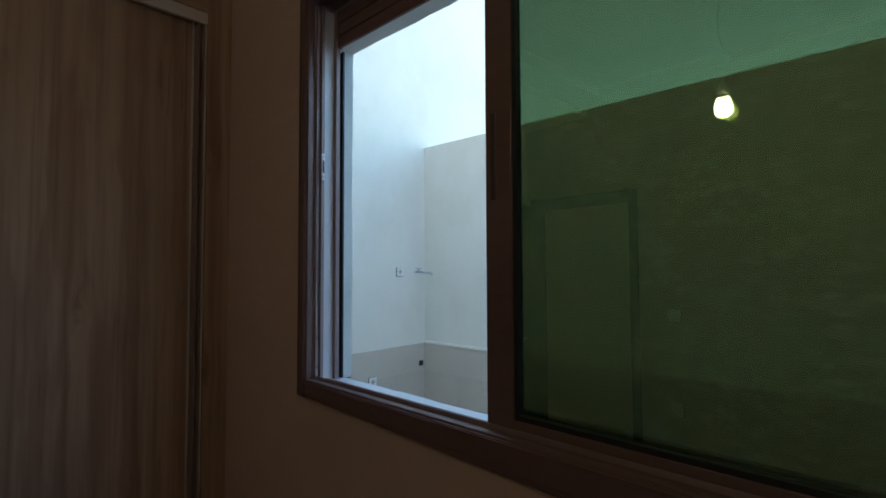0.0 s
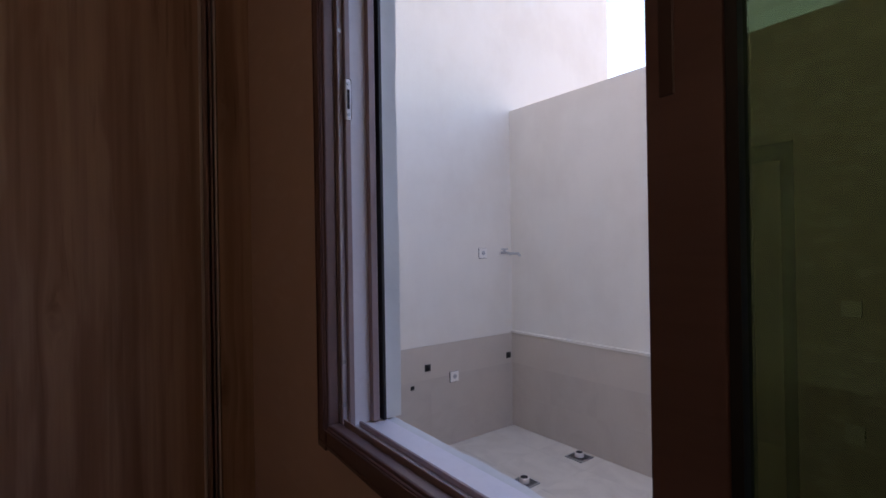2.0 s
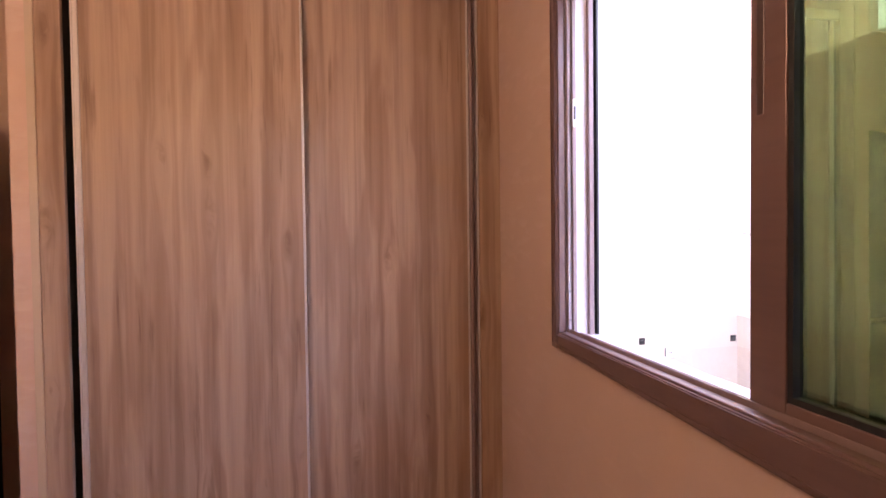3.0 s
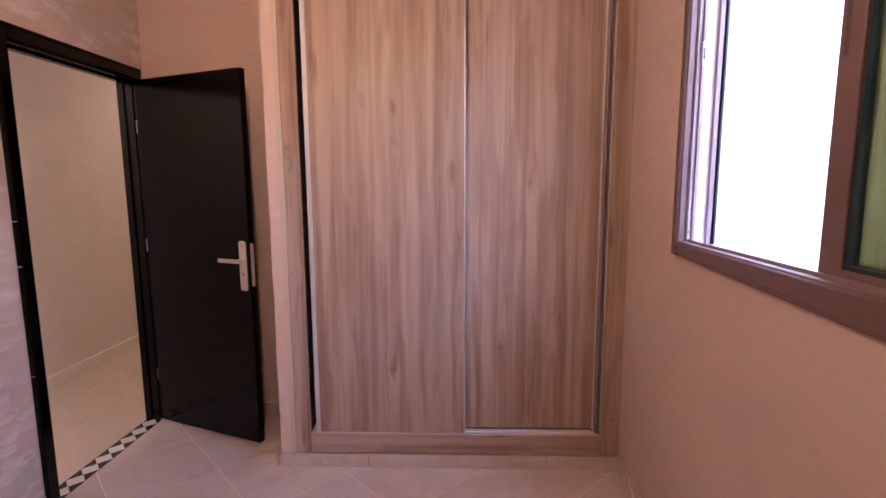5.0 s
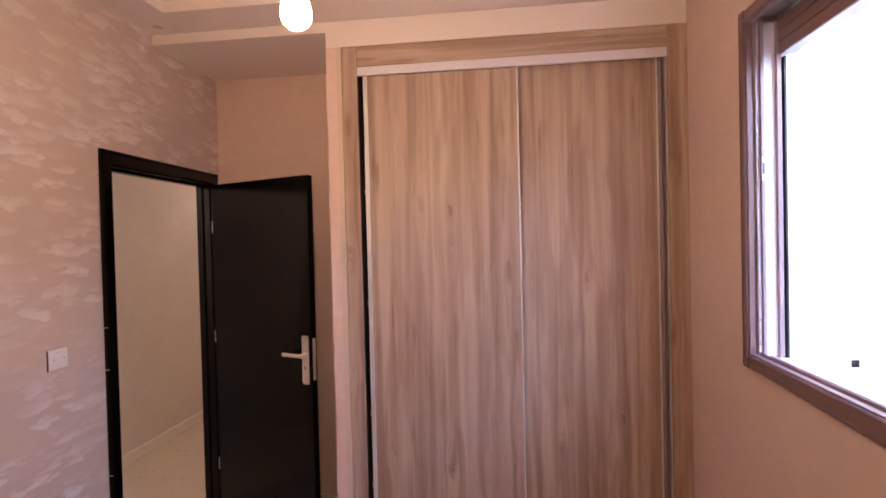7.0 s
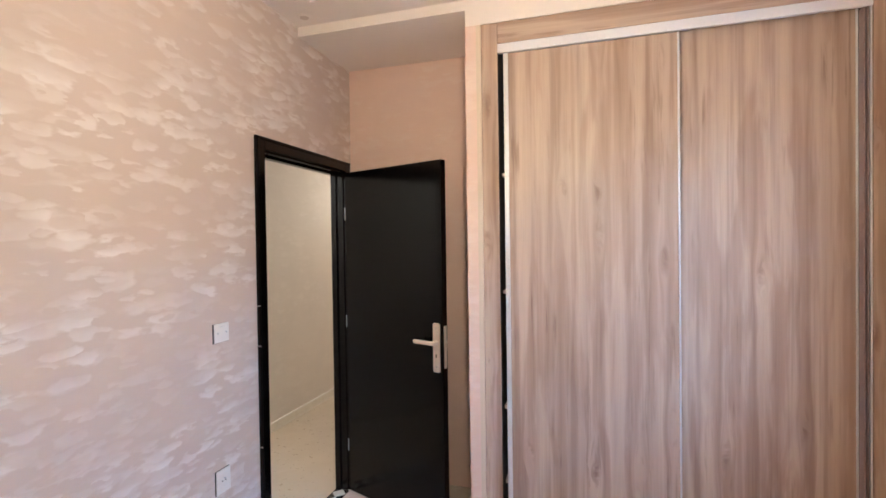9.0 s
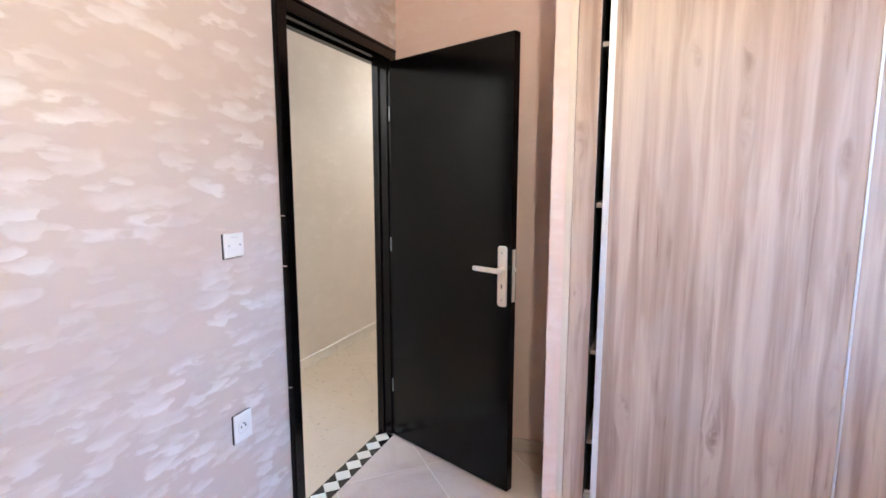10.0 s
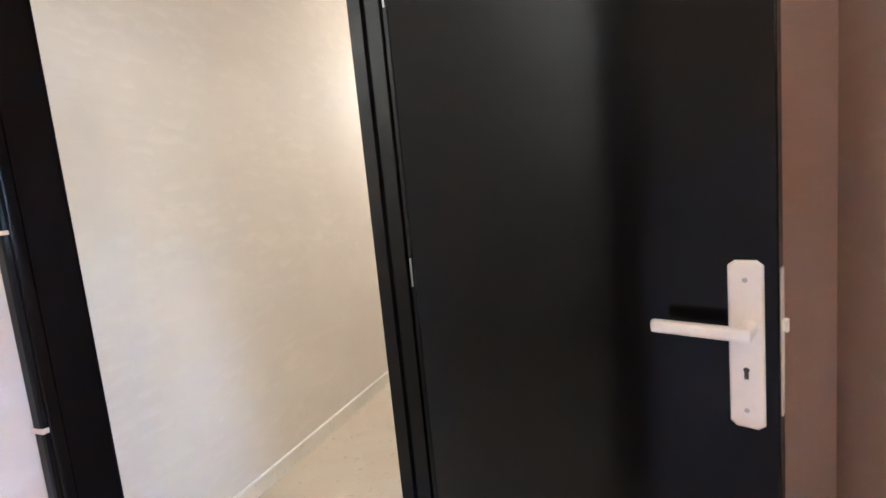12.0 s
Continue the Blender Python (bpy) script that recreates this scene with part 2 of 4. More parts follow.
def tinted_glass(name, color, gloss):
    m = bpy.data.materials.new(name)
    m.use_nodes = True
    nt = m.node_tree
    nt.nodes.remove(nt.nodes["Principled BSDF"])
    out = nt.nodes["Material Output"]
    tr = node(nt, "ShaderNodeBsdfTransparent", Color=(*color, 1))
    gl = node(nt, "ShaderNodeBsdfGlossy", Color=(0.80, 1.0, 0.60, 1), Roughness=0.01)
    lw = node(nt, "ShaderNodeLayerWeight", Blend=0.5)
    fac = math_node(nt, "ADD", math_node(nt, "MULTIPLY", math_node(nt, "POWER", lw.outputs["Facing"], 4.0), 0.8), gloss, clamp=True)
    mx = nt.nodes.new("ShaderNodeMixShader")
    nt.links.new(fac, mx.inputs[0])
    nt.links.new(tr.outputs[0], mx.inputs[1])
    nt.links.new(gl.outputs[0], mx.inputs[2])
    nt.links.new(mx.outputs[0], out.inputs[0])
    return m


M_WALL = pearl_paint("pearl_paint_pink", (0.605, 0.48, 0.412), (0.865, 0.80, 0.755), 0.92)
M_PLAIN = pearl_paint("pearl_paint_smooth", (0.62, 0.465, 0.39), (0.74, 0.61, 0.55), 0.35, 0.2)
# same wall paint for pillar and alcove, lightened and warmed for missing bounce light
M_NOOK_LIT = pearl_paint("pearl_paint_bounce_lit", (0.78, 0.575, 0.475), (0.87, 0.72, 0.63), 0.6, 0.3)
M_ALCOVE_LIT = pearl_paint("pearl_paint_warm_bounce_lit", (0.83, 0.61, 0.505), (0.90, 0.73, 0.64), 0.7, 0.3)
M_FILLER = plaster("cream_filler", (0.70, 0.57, 0.44), 0.7, 0.2, 60.0)
M_HALL = pearl_paint("pearl_paint_cream", (0.70, 0.625, 0.555), (0.82, 0.75, 0.69), 0.5, 0.25)
M_CEIL = plaster("ceiling_paint", (0.85, 0.75, 0.67), 0.8, 0.05, 60.0, (0.6, 0.5, 0.45))
M_COURT = plaster("courtyard_render", (0.755, 0.705, 0.64), 0.9, 0.20, 90.0, (0.52, 0.43, 0.34))
M_CEMENT = plaster("rough_white_cement", (0.74, 0.735, 0.70), 0.9, 0.45, 45.0, (0.34, 0.35, 0.36))
M_WOOD_V = laminate("oak_laminate_upright", "z")
M_WOOD_H = laminate("oak_laminate_level", "x", 0.97)
M_BLACKWOOD = lacquer("black_brown_lacquer", (0.0018, 0.0014, 0.0015), 0.19, 0.22)
M_BROWN_ALU = painted("brown_lacquered_aluminium", (0.175, 0.105, 0.098), 0.38, 0.15, 0.25, (1, 0.1, 1))
# sash brown darkened to stand for shade in the finger recess
M_PULL = painted("shaded_pull_brown", (0.075, 0.045, 0.045), 0.3, 0.1, 0.1)
M_GREY_ALU = painted("grey_aluminium", (0.74, 0.71, 0.74), 0.45, 0.05, 0.12)
M_RIDGE = painted("grey_brown_aluminium", (0.30, 0.22, 0.22), 0.4, 0.1, 0.25)
M_ALU = painted("satin_aluminium", (0.74, 0.72, 0.72), 0.42, 0.45, 0.08, (1, 1, 0.1), 0.03)
M_CHROME = painted("brushed_nickel", (0.84, 0.77, 0.72), 0.32, 0.45, 0.08, (1, 1, 1), 0.05)
M_STEEL = painted("dull_steel", (0.45, 0.46, 0.48), 0.35, 0.9, 0.3)
M_PLASTIC = painted("white_plastic", (0.80, 0.76, 0.72), 0.3, 0.0, 0.05, (1, 1, 1), 0.03)
# near-black, stands in for shade in holes and for shadows beside plates
M_DARK = painted("hole_and_shadow_dark", (0.02, 0.018, 0.018), 0.7, 0.0, 0.2)
M_RUBBER = painted("black_gasket", (0.012, 0.012, 0.014), 0.55, 0.0, 0.1)
# near-black colour stands in for the shade inside the wardrobe
M_INNER = painted("wardrobe_inside_shade", (0.03, 0.022, 0.02), 0.6, 0.0, 0.3)
M_SHELF = painted("pale_shelf_board", (0.62, 0.50, 0.42), 0.5, 0.0, 0.1)
M_FLOOR = tile_material("pink_beige_tile", (0.66, 0.56, 0.50), (0.58, 0.47, 0.41), 0.16)
M_HFLOOR = tile_material("cream_tile", (0.55, 0.465, 0.37), (0.52, 0.432, 0.338), 0.3)
M_CFLOOR = tile_material("courtyard_tile", (0.66, 0.60, 0.52), (0.58, 0.52, 0.45), 0.35)
M_DADO = tile_material("dado_tile", (0.55, 0.475, 0.41), (0.53, 0.455, 0.39), 0.5)
# the two lower dado rows are a little darker than the top row
M_DADO_LOW = tile_material("dado_tile_darker", (0.515, 0.444, 0.384), (0.48, 0.41, 0.352), 0.45)
M_GROUT = plaster("grout", (0.66, 0.60, 0.55), 0.9, 0.2)
M_PGROUT = plaster("pale_grout", (0.84, 0.79, 0.74), 0.9, 0.1)
M_CGROUT = plaster("cream_grout", (0.53, 0.445, 0.35), 0.9, 0.1)
M_SKIRT = tile_material("skirting_tile", (0.68, 0.58, 0.50), (0.60, 0.49, 0.41), 0.25)
M_HSKIRT = tile_material("pale_skirting_tile", (0.80, 0.74, 0.66), (0.74, 0.68, 0.60), 0.3)
M_MARBLE_B = painted("black_marble", (0.018, 0.016, 0.016), 0.2, 0.0, 0.3)
M_MARBLE_W = painted("white_marble", (0.72, 0.70, 0.66), 0.2, 0.0, 0.1)
M_BULB = emitter("lit_bulb", (1.0, 0.80, 0.55), 5.0)
M_GREEN = tinted_glass("green_reflective_glass", (0.53, 0.553, 0.44), 0.13)
M_GROUND = plaster("dusty_ground", (0.30, 0.25, 0.20), 0.95, 0.4, 20.0)


# ---- helpers for meshes ----
def box(bm, x0, x1, y0, y1, z0, z1, bevel=0.0, m=None):
    made = bmesh.ops.create_cube(bm, size=1.0)["verts"]
    t = Matrix.Translation(((x0 + x1) / 2, (y0 + y1) / 2, (z0 + z1) / 2)) @ Matrix.Diagonal((x1 - x0, y1 - y0, z1 - z0, 1))
    bmesh.ops.transform(bm, matrix=t, verts=made)
    if bevel:
        edges = list({e for v in made for e in v.link_edges})
        out = bmesh.ops.bevel(bm, geom=edges, offset=bevel, segments=2, affect="EDGES", profile=0.5)
        made = list({v for f in out["faces"] for v in f.verts} | {v for v in made if v.is_valid})
    if m is not None:
        bmesh.ops.transform(bm, matrix=m, verts=made)
    return made


def boxed(x0, x1, y0, y1, z0, z1, bevel=0.0, m=None):
    bm = bmesh.new()
    box(bm, x0, x1, y0, y1, z0, z1, bevel, m)
    return bm


def cyl(bm, a, b, r, r2=None, seg=20):
    a, b = Vector(a), Vector(b)
    made = bmesh.ops.create_cone(bm, cap_ends=True, segments=seg, radius1=r, radius2=r if r2 is None else r2, depth=(b - a).length)["verts"]
    q = (b - a).to_track_quat("Z", "Y").to_matrix().to_4x4()
    bmesh.ops.transform(bm, matrix=Matrix.Translation((a + b) / 2) @ q, verts=made)
    return made


def tube(bm, pts, r, seg=8):
    rings = []
    for i, p in enumerate(pts):
        d = (pts[min(i + 1, len(pts) - 1)] - pts[max(i - 1, 0)]).normalized()
        u = d.orthogonal().normalized() if not rings else (prev - d * prev.dot(d)).normalized()
        prev = u
        w = d.cross(u)
        rings.append([bm.verts.new(p + r * (math.cos(a) * u + math.sin(a) * w)) for a in [2 * math.pi * k / seg for k in range(seg)]])
    for a, b in zip(rings, rings[1:]):
        for k in range(seg):
            bm.faces.new((a[k], a[(k + 1) % seg], b[(k + 1) % seg], b[k]))
    bm.faces.new(rings[0][::-1])
    bm.faces.new(rings[-1])


def lathe(bm, profile, centre, seg=28):
    rings = []
    for r, z in profile:
        rings.append([bm.verts.new(Vector(centre) + Vector((r * math.cos(2 * math.pi * k / seg), r * math.sin(2 * math.pi * k / seg), z))) for k in range(seg)])
    for a, b in zip(rings, rings[1:]):
        for k in range(seg):
            bm.faces.new((a[k], a[(k + 1) % seg], b[(k + 1) % seg], b[k]))
    bm.faces.new(rings[0][::-1])
    bm.faces.new(rings[-1])


def part(name, bm, mat, parent=None, label="", smooth=False):
    me = bpy.data.meshes.new(name)
    bmesh.ops.recalc_face_normals(bm, faces=bm.faces)
    bm.to_mesh(me)
    bm.free()
    me.materials.append(mat)
    if smooth:
        me.shade_smooth()
    ob = new(name, me)
    if parent:
        ob.parent = parent
    if label:
        tagged(ob, label)
    return ob


def structure(name, bm, mat, label, category):
    return tagged(part(name, bm, mat), label, category, kind="structure")


def thing(name, at, label, category, group="", kind=""):
    ob = new(name)
    ob.empty_display_size = 0.1
    ob.location = at
    return tagged(ob, label, category, group, kind)


def under(ob):
    """The shift that lets parts be written in world metres under a thing that stands elsewhere."""
    for child in ob.children:
        child.matrix_parent_inverse = Matrix.Translation(-ob.location)
    return ob

# ---- plan ----
W = 2.63          # inner face of the window wall
OUT = 2.775        # its outer face
SKEW = Matrix.Translation((2.63, -0.55, 0)) @ Matrix.Rotation(radians(-1.0), 4, "Z") @ Matrix.Translation((-2.63, 0.55, 0))   # the window stands a little out of square


def lean(mesh):
    """The inner face of the window wall runs a little out of square."""
    for v in mesh.vertices:
        if v.co.x < W + 0.001:
            v.co.x += 0.0175 * (v.co.y + 0.55)


BACK = 0.58       # back wall of the door alcove
SOUTH = -3.9
SOFFIT, CEIL = 2.745, 2.815
HALL = -1.082
D0, D1, DH = -0.375, 0.54, 2.09     # outer edges of the door frame
WY0, WY1, WZ0, WZ1 = -2.12, -0.55, 1.18, 2.395   # window frame
CX, CY, PTOP = 5.40, 1.705, 2.805  # courtyard: parapet face, side wall, parapet top

# walls
bm = bmesh.new()
box(bm, -0.08, 0, SOUTH, D0 + 0.04, 0, 2.9)
box(bm, -0.08, 0, D0 + 0.04, D1 - 0.02, DH - 0.04, 2.9)
box(bm, -0.08, 0, D1 - 0.02, BACK, 0, 2.9)
structure("wall_west", bm, M_WALL, "pink-beige pearly brushed plaster wall around the black door", "wall")
structure("wall_north", boxed(-0.08, 1.01, BACK, BACK + 0.12, 0, 2.9), M_ALCOVE_LIT, "pink-beige plaster wall behind the open door", "wall")
structure("wall_south", boxed(-0.08, W, SOUTH - 0.12, SOUTH, 0, 2.9), M_WALL, "plain pink-beige plaster wall closing the room", "wall")
bm = bmesh.new()
G = 0.012
box(bm, W, OUT, SOUTH - 0.12, WY0 + G, 0, 2.9)
box(bm, W, OUT, WY1 - G, 0.72, 0, 2.9)
box(bm, W, OUT, WY0 + G, WY1 - G, 0, WZ0 + G)
box(bm, W, OUT, WY0 + G, WY1 - G, WZ1 - G, 2.9)
structure("wall_east", bm, M_PLAIN, "pink-beige plaster wall with the sliding window", "wall")
structure("pillar", boxed(0.93, 1.008, 0.0, BACK, 0, 2.61), M_NOOK_LIT, "narrow pink-beige plaster pillar beside the wardrobe", "pillar")
structure("beam", boxed(0.93, W + 0.06, 0.004, BACK, 2.612, SOFFIT - 0.004), M_CEIL, "pale plaster beam above the wardrobe and door alcove", "beam")
structure("wall_behind_wardrobe", boxed(1.01, OUT, BACK + 0.02, BACK + 0.12, 0, 2.9), M_PLAIN, "plaster wall behind the built-in wardrobe", "wall")

structure("joint_filler", boxed(0.984, 1.0085, -0.0035, -0.0005, 0.072, 2.606, 0.001), M_FILLER, "cream filler strip between plaster pillar and wardrobe", "filler strip")

# ceiling: a lowered soffit round a raised middle with a moulded edge
S = 0.215
for side, x0, x1, y0, y1 in (("west", 0, S, SOUTH, BACK), ("east", W - S - 0.04, W + 0.06, SOUTH, BACK),
                             ("north", S, W - S - 0.04, -0.21, BACK), ("south", S, W - S - 0.04, SOUTH, SOUTH + 0.3)):
    structure("ceiling_soffit_" + side, boxed(x0, x1, y0, y1, SOFFIT, SOFFIT + 0.2), M_CEIL, "pale plaster soffit running round the ceiling edge", "ceiling")
bm = bmesh.new()
box(bm, S, W - S - 0.04, SOUTH + 0.3, -0.21, CEIL, CEIL + 0.12)
structure("ceiling", bm, M_CEIL, "pale pinkish plaster ceiling with a recessed middle", "ceiling")
bm = bmesh.new()
xa, xb, ya, yb = S, W - S - 0.04, SOUTH + 0.3, -0.21
for d, z in ((0.010, 0.016),):
    box(bm, xa, xa + d, ya, yb - d, CEIL - z, CEIL)
    box(bm, xb - d, xb, ya, yb - d, CEIL - z, CEIL)
    box(bm, xa, xb, yb - d, yb, CEIL - z, CEIL)
structure("ceiling_moulding", bm, M_CEIL, "small plain moulding round the raised ceiling", "moulding")
structure("alcove_ceiling", boxed(0.0, 0.93, 0.004, BACK, 2.69, SOFFIT - 0.004), M_CEIL, "lowered pale ceiling over the door alcove", "ceiling")

# hall beyond the door
structure("hall_wall_west", boxed(HALL - 0.1, HALL, -3.0, 4.2, 0, 2.75), M_HALL, "cream pearly plaster wall of the hallway", "wall")
structure("hall_wall_north", boxed(HALL, -0.08, 4.1, 4.2, 0, 2.75), M_HALL, "cream plaster end wall of the hallway", "wall")
structure("hall_wall_south", boxed(HALL, -0.08, -3.1, -3.0, 0, 2.75), M_HALL, "cream plaster end wall of the hallway", "wall")
structure("hall_wall_east", boxed(-0.08, 0.02, BACK + 0.12, 4.2, 0, 2.75), M_HALL, "cream plaster wall of the hallway", "wall")
bm = bmesh.new()
box(bm, -0.084, -0.0805, -3.0, D0 + 0.02, 0, 2.75)
box(bm, -0.084, -0.0805, D0 + 0.02, D1, DH, 2.75)
box(bm, -0.084, -0.0805, D1, BACK + 0.12, 0, 2.75)
structure("hall_wall_lining", bm, M_HALL, "cream painted hallway side of the door wall", "wall")
structure("hall_ceiling", boxed(HALL - 0.1, -0.08, -3.1, 4.2, 2.75, 2.87), M_CEIL, "plain pale hallway ceiling", "ceiling")

# slabs under the tiles
structure("floor", boxed(0.0115, OUT, SOUTH - 0.12, BACK + 0.12, -0.15, -0.0012), M_PGROUT, "screed with pale grout under the bedroom tiles", "floor")
structure("hall_floor", boxed(HALL - 0.1, -0.08, -3.1, 4.2, -0.15, -0.006), M_CGROUT, "screed with pale grout under the hallway tiles", "floor")

structure("floor_under_door", boxed(-0.08, 0.0114, SOUTH - 0.12, BACK + 0.12, -0.15, -0.006), M_GROUT, "screed under the door threshold", "floor")

# skirting
bm = bmesh.new()
def skirt(bm, x0, x1, y0, y1, step, along):
    a, e = (x0, x1) if along == "x" else (y0, y1)
    while a < e - 0.01:
        b = min(a + step, e)
        if along == "x":
            box(bm, a + 0.001, b - 0.001, y0, y1, 0.0, 0.07, 0.002)
        else:
            box(bm, x0, x1, a + 0.001, b - 0.001, 0.0, 0.07, 0.002)
        a = b
skirt(bm, 0.0, 0.011, SOUTH, D0 - 0.003, 0.45, "y")
structure("baseboard_west", bm, M_SKIRT, "beige tile skirting along the brushed wall", "skirting")
bm = bmesh.new()
skirt(bm, 0.013, 0.928, BACK - 0.011, BACK, 0.45, "x")
structure("baseboard_alcove", bm, M_SKIRT, "beige tile skirting behind the open door", "skirting")
bm = bmesh.new()
skirt(bm, 0.918, 0.929, -0.012, BACK - 0.012, 0.45, "y")
skirt(bm, 0.93, W + 0.02, -0.012, -0.001, 0.45, "x")
structure("baseboard_wardrobe", bm, M_SKIRT, "beige tile skirting under the wardrobe", "skirting")
bm = bmesh.new()
skirt(bm, W - 0.011, W, SOUTH, -0.013, 0.45, "y")
structure("baseboard_east", bm, M_SKIRT, "beige tile skirting under the window", "skirting")
bm = bmesh.new()
skirt(bm, HALL, HALL + 0.011, -3.0, 4.1, 0.45, "y")
structure("baseboard_hall", bm, M_HSKIRT, "cream tile skirting of the hallway", "skirting")
# the highlight on the skirting's top edge is built as a white bar
structure("trim_hall", boxed(HALL, HALL + 0.015, -3.0, 4.1, 0.0702, 0.082, 0.002), M_PLASTIC, "white bar put in for the lit top edge of the hallway skirting", "trim")

# ---- wardrobe ----
ward = thing("wardrobe", (1.77, 0.3, 0.0), "built-in oak-laminate wardrobe with two sliding doors, one slightly open", "wardrobe")
XL, XR = 1.086, 2.552
part("side_panel", boxed(1.01, XL, 0.0, 0.02, 0.072, 2.608, 0.0015), M_WOOD_V, ward)
part("side_panel", boxed(XR, W + 0.028, 0.0, 0.02, 0.072, 2.608, 0.0015), M_WOOD_V, ward)
part("top_rail", boxed(XL + 0.0005, XR - 0.0005, 0.001, 0.02, 2.51, 2.608, 0.001), M_WOOD_H, ward)
part("bottom_rail", boxed(XL + 0.0005, XR - 0.0005, 0.001, 0.02, 0.072, 0.172, 0.001), M_WOOD_H, ward)
part("inner_side", boxed(1.02, XL - 0.002, 0.021, 0.57, 0.08, 2.6), M_INNER, ward, "inner side board, coloured dark for the shade in the door gap")
part("inner_side", boxed(XR + 0.02, XR + 0.06, 0.021, 0.57, 0.08, 2.6), M_INNER, ward, "inner side board, coloured dark for the shade in the door gap")
part("back_board", boxed(XL - 0.001, XR + 0.019, 0.55, 0.57, 0.08, 2.6), M_INNER, ward, "back board, coloured dark for inside shade")
part("base_board", boxed(XL - 0.001, XR + 0.019, 0.021, 0.549, 0.08, 0.165), M_INNER, ward, "base board, coloured dark for inside shade")
part("top_board", boxed(XL - 0.001, XR + 0.019, 0.021, 0.549, 2.515, 2.6), M_INNER, ward, "top board, coloured dark for inside shade")
for z in (0.385, 0.755, 1.325, 1.90):
    part("shelf", boxed(XL, 1.86, 0.085, 0.545, z - 0.009, z + 0.009, 0.001), M_SHELF, ward, "pale shelf board seen in the door gap")
bm = bmesh.new()
box(bm, XL, XR, 0.003, 0.021, 2.466, 2.509, 0.001)
box(bm, XL, XR, 0.034, 0.037, 2.490, 2.509)
part("top_track", bm, M_GREY_ALU, ward, "grey aluminium top track")
bm = bmesh.new()
box(bm, XL, XR, 0.004, 0.076, 0.1725, 0.176)
box(bm, XL, XR, 0.0375, 0.0415, 0.176, 0.186, 0.001)
box(bm, XL, XR, 0.073, 0.076, 0.176, 0.184)
part("bottom_track", bm, M_ALU, ward, "satin aluminium bottom track")
part("guide_strip", boxed(1.878, XR - 0.004, 0.0205, 0.0365, 0.1763, 0.1835, 0.001), M_GREY_ALU, ward, "bright aluminium guide strip before the rear door")
for x in (XR - 0.003, XR - 0.014, XR - 0.026):
    part("jamb_profile", boxed(x - 0.004, x + 0.001, 0.006, 0.044, 0.185, 2.465, 0.001), M_GREY_ALU if x > XR - 0.005 else M_RIDGE, ward, "slim aluminium rib on the jamb")
def slider(x0, x1, y, z0, z1):
    d = part("sliding_door", boxed(x0 + 0.022, x1 - 0.008, y, y + 0.018, z0, z1), M_WOOD_V, ward, "oak-laminate sliding door panel with dark knots")
    bm = bmesh.new()
    box(bm, x0, x0 + 0.006, y - 0.006, y + 0.022, z0 - 0.001, z1 + 0.002, 0.001)
    box(bm, x0 + 0.006, x0 + 0.022, y - 0.002, y - 0.0005, z0 - 0.001, z1 + 0.002)
    box(bm, x0 + 0.018, x0 + 0.022, y - 0.007, y - 0.002, z0 - 0.001, z1 + 0.002, 0.001)
    part("grip_profile", bm, M_ALU, d, "pale aluminium grip profile")
    part("edge_profile", boxed(x1 - 0.008, x1, y - 0.005, y + 0.020, z0 - 0.001, z1 + 0.002, 0.0015), M_ALU, d, "pale aluminium edge profile")
slider(1.113, 1.872, 0.012, 0.179, 2.462)
slider(1.835, XR - 0.03, 0.050, 0.190, 2.488)
under(ward)

# ---- door ----
door = thing("door_1", (-0.03, 0.08, 0.0), "black-brown wooden door standing open on the hallway", "door", kind="structure")
bm = bmesh.new()
FW = 0.062
def architrave(bm, y0, y1, z0, z1):
    box(bm, 0.0005, 0.018, y0, y1, z0, z1, 0.004)
# casing on the room side, with a raised outer bead
architrave(bm, D0, D0 + FW, 0.0, DH)
architrave(bm, D1 - FW, D1, 0.0, DH)
architrave(bm, D0 + FW - 0.004, D1 - FW + 0.004, DH - FW, DH)
box(bm, 0.018, 0.023, D0 + 0.004, D0 + 0.016, 0.0, DH - 0.003, 0.002)
box(bm, 0.018, 0.023, D0 + 0.004, D1 - 0.004, DH - 0.016, DH - 0.004, 0.002)
part("casing", bm, M_BLACKWOOD, door)
for z, w in ((1.287, 0.004), (1.098, 0.005), (0.62, 0.003)):
    part("chip", boxed(0.001, 0.0195, D0 - 0.0015, D0 + 0.011, z - w / 2, z + w / 2, 0.0008), M_PLAIN, door, "small plaster-coloured chip in the casing edge")
bm = bmesh.new()
box(bm, -0.082, 0.0, D0 + 0.042, D0 + 0.068, 0.0, DH - 0.045, 0.003)
box(bm, -0.082, 0.0, D1 - 0.068, D1 - 0.022, 0.0, DH - 0.045, 0.003)
box(bm, -0.082, 0.0, D0 + 0.068, D1 - 0.068, DH - 0.072, DH - 0.045, 0.003)
box(bm, -0.082, -0.045, D0 + 0.068, D0 + 0.080, 0.0, DH - 0.072, 0.002)
box(bm, -0.082, -0.045, D1 - 0.080, D1 - 0.068, 0.0, DH - 0.072, 0.002)
box(bm, -0.082, -0.045, D0 + 0.080, D1 - 0.080, DH - 0.084, DH - 0.072, 0.002)
part("jamb", bm, M_BLACKWOOD, door)
LM = Matrix.Translation((0.0, 0.470, 0.0)) @ Matrix.Rotation(math.atan2(-0.28, 0.738), 4, "Z")
leaf = part("leaf", boxed(0.024, 0.789, 0.0, 0.040, 0.009, 2.017, 0.003, LM), M_BLACKWOOD, door, "flat black-brown door leaf with faint grain")
bm = bmesh.new()
HX, HZ = 0.7465, 1.004
half = [(0.015, 0.134), (0.024, 0.126), (0.024, -0.126), (0.015, -0.134)]
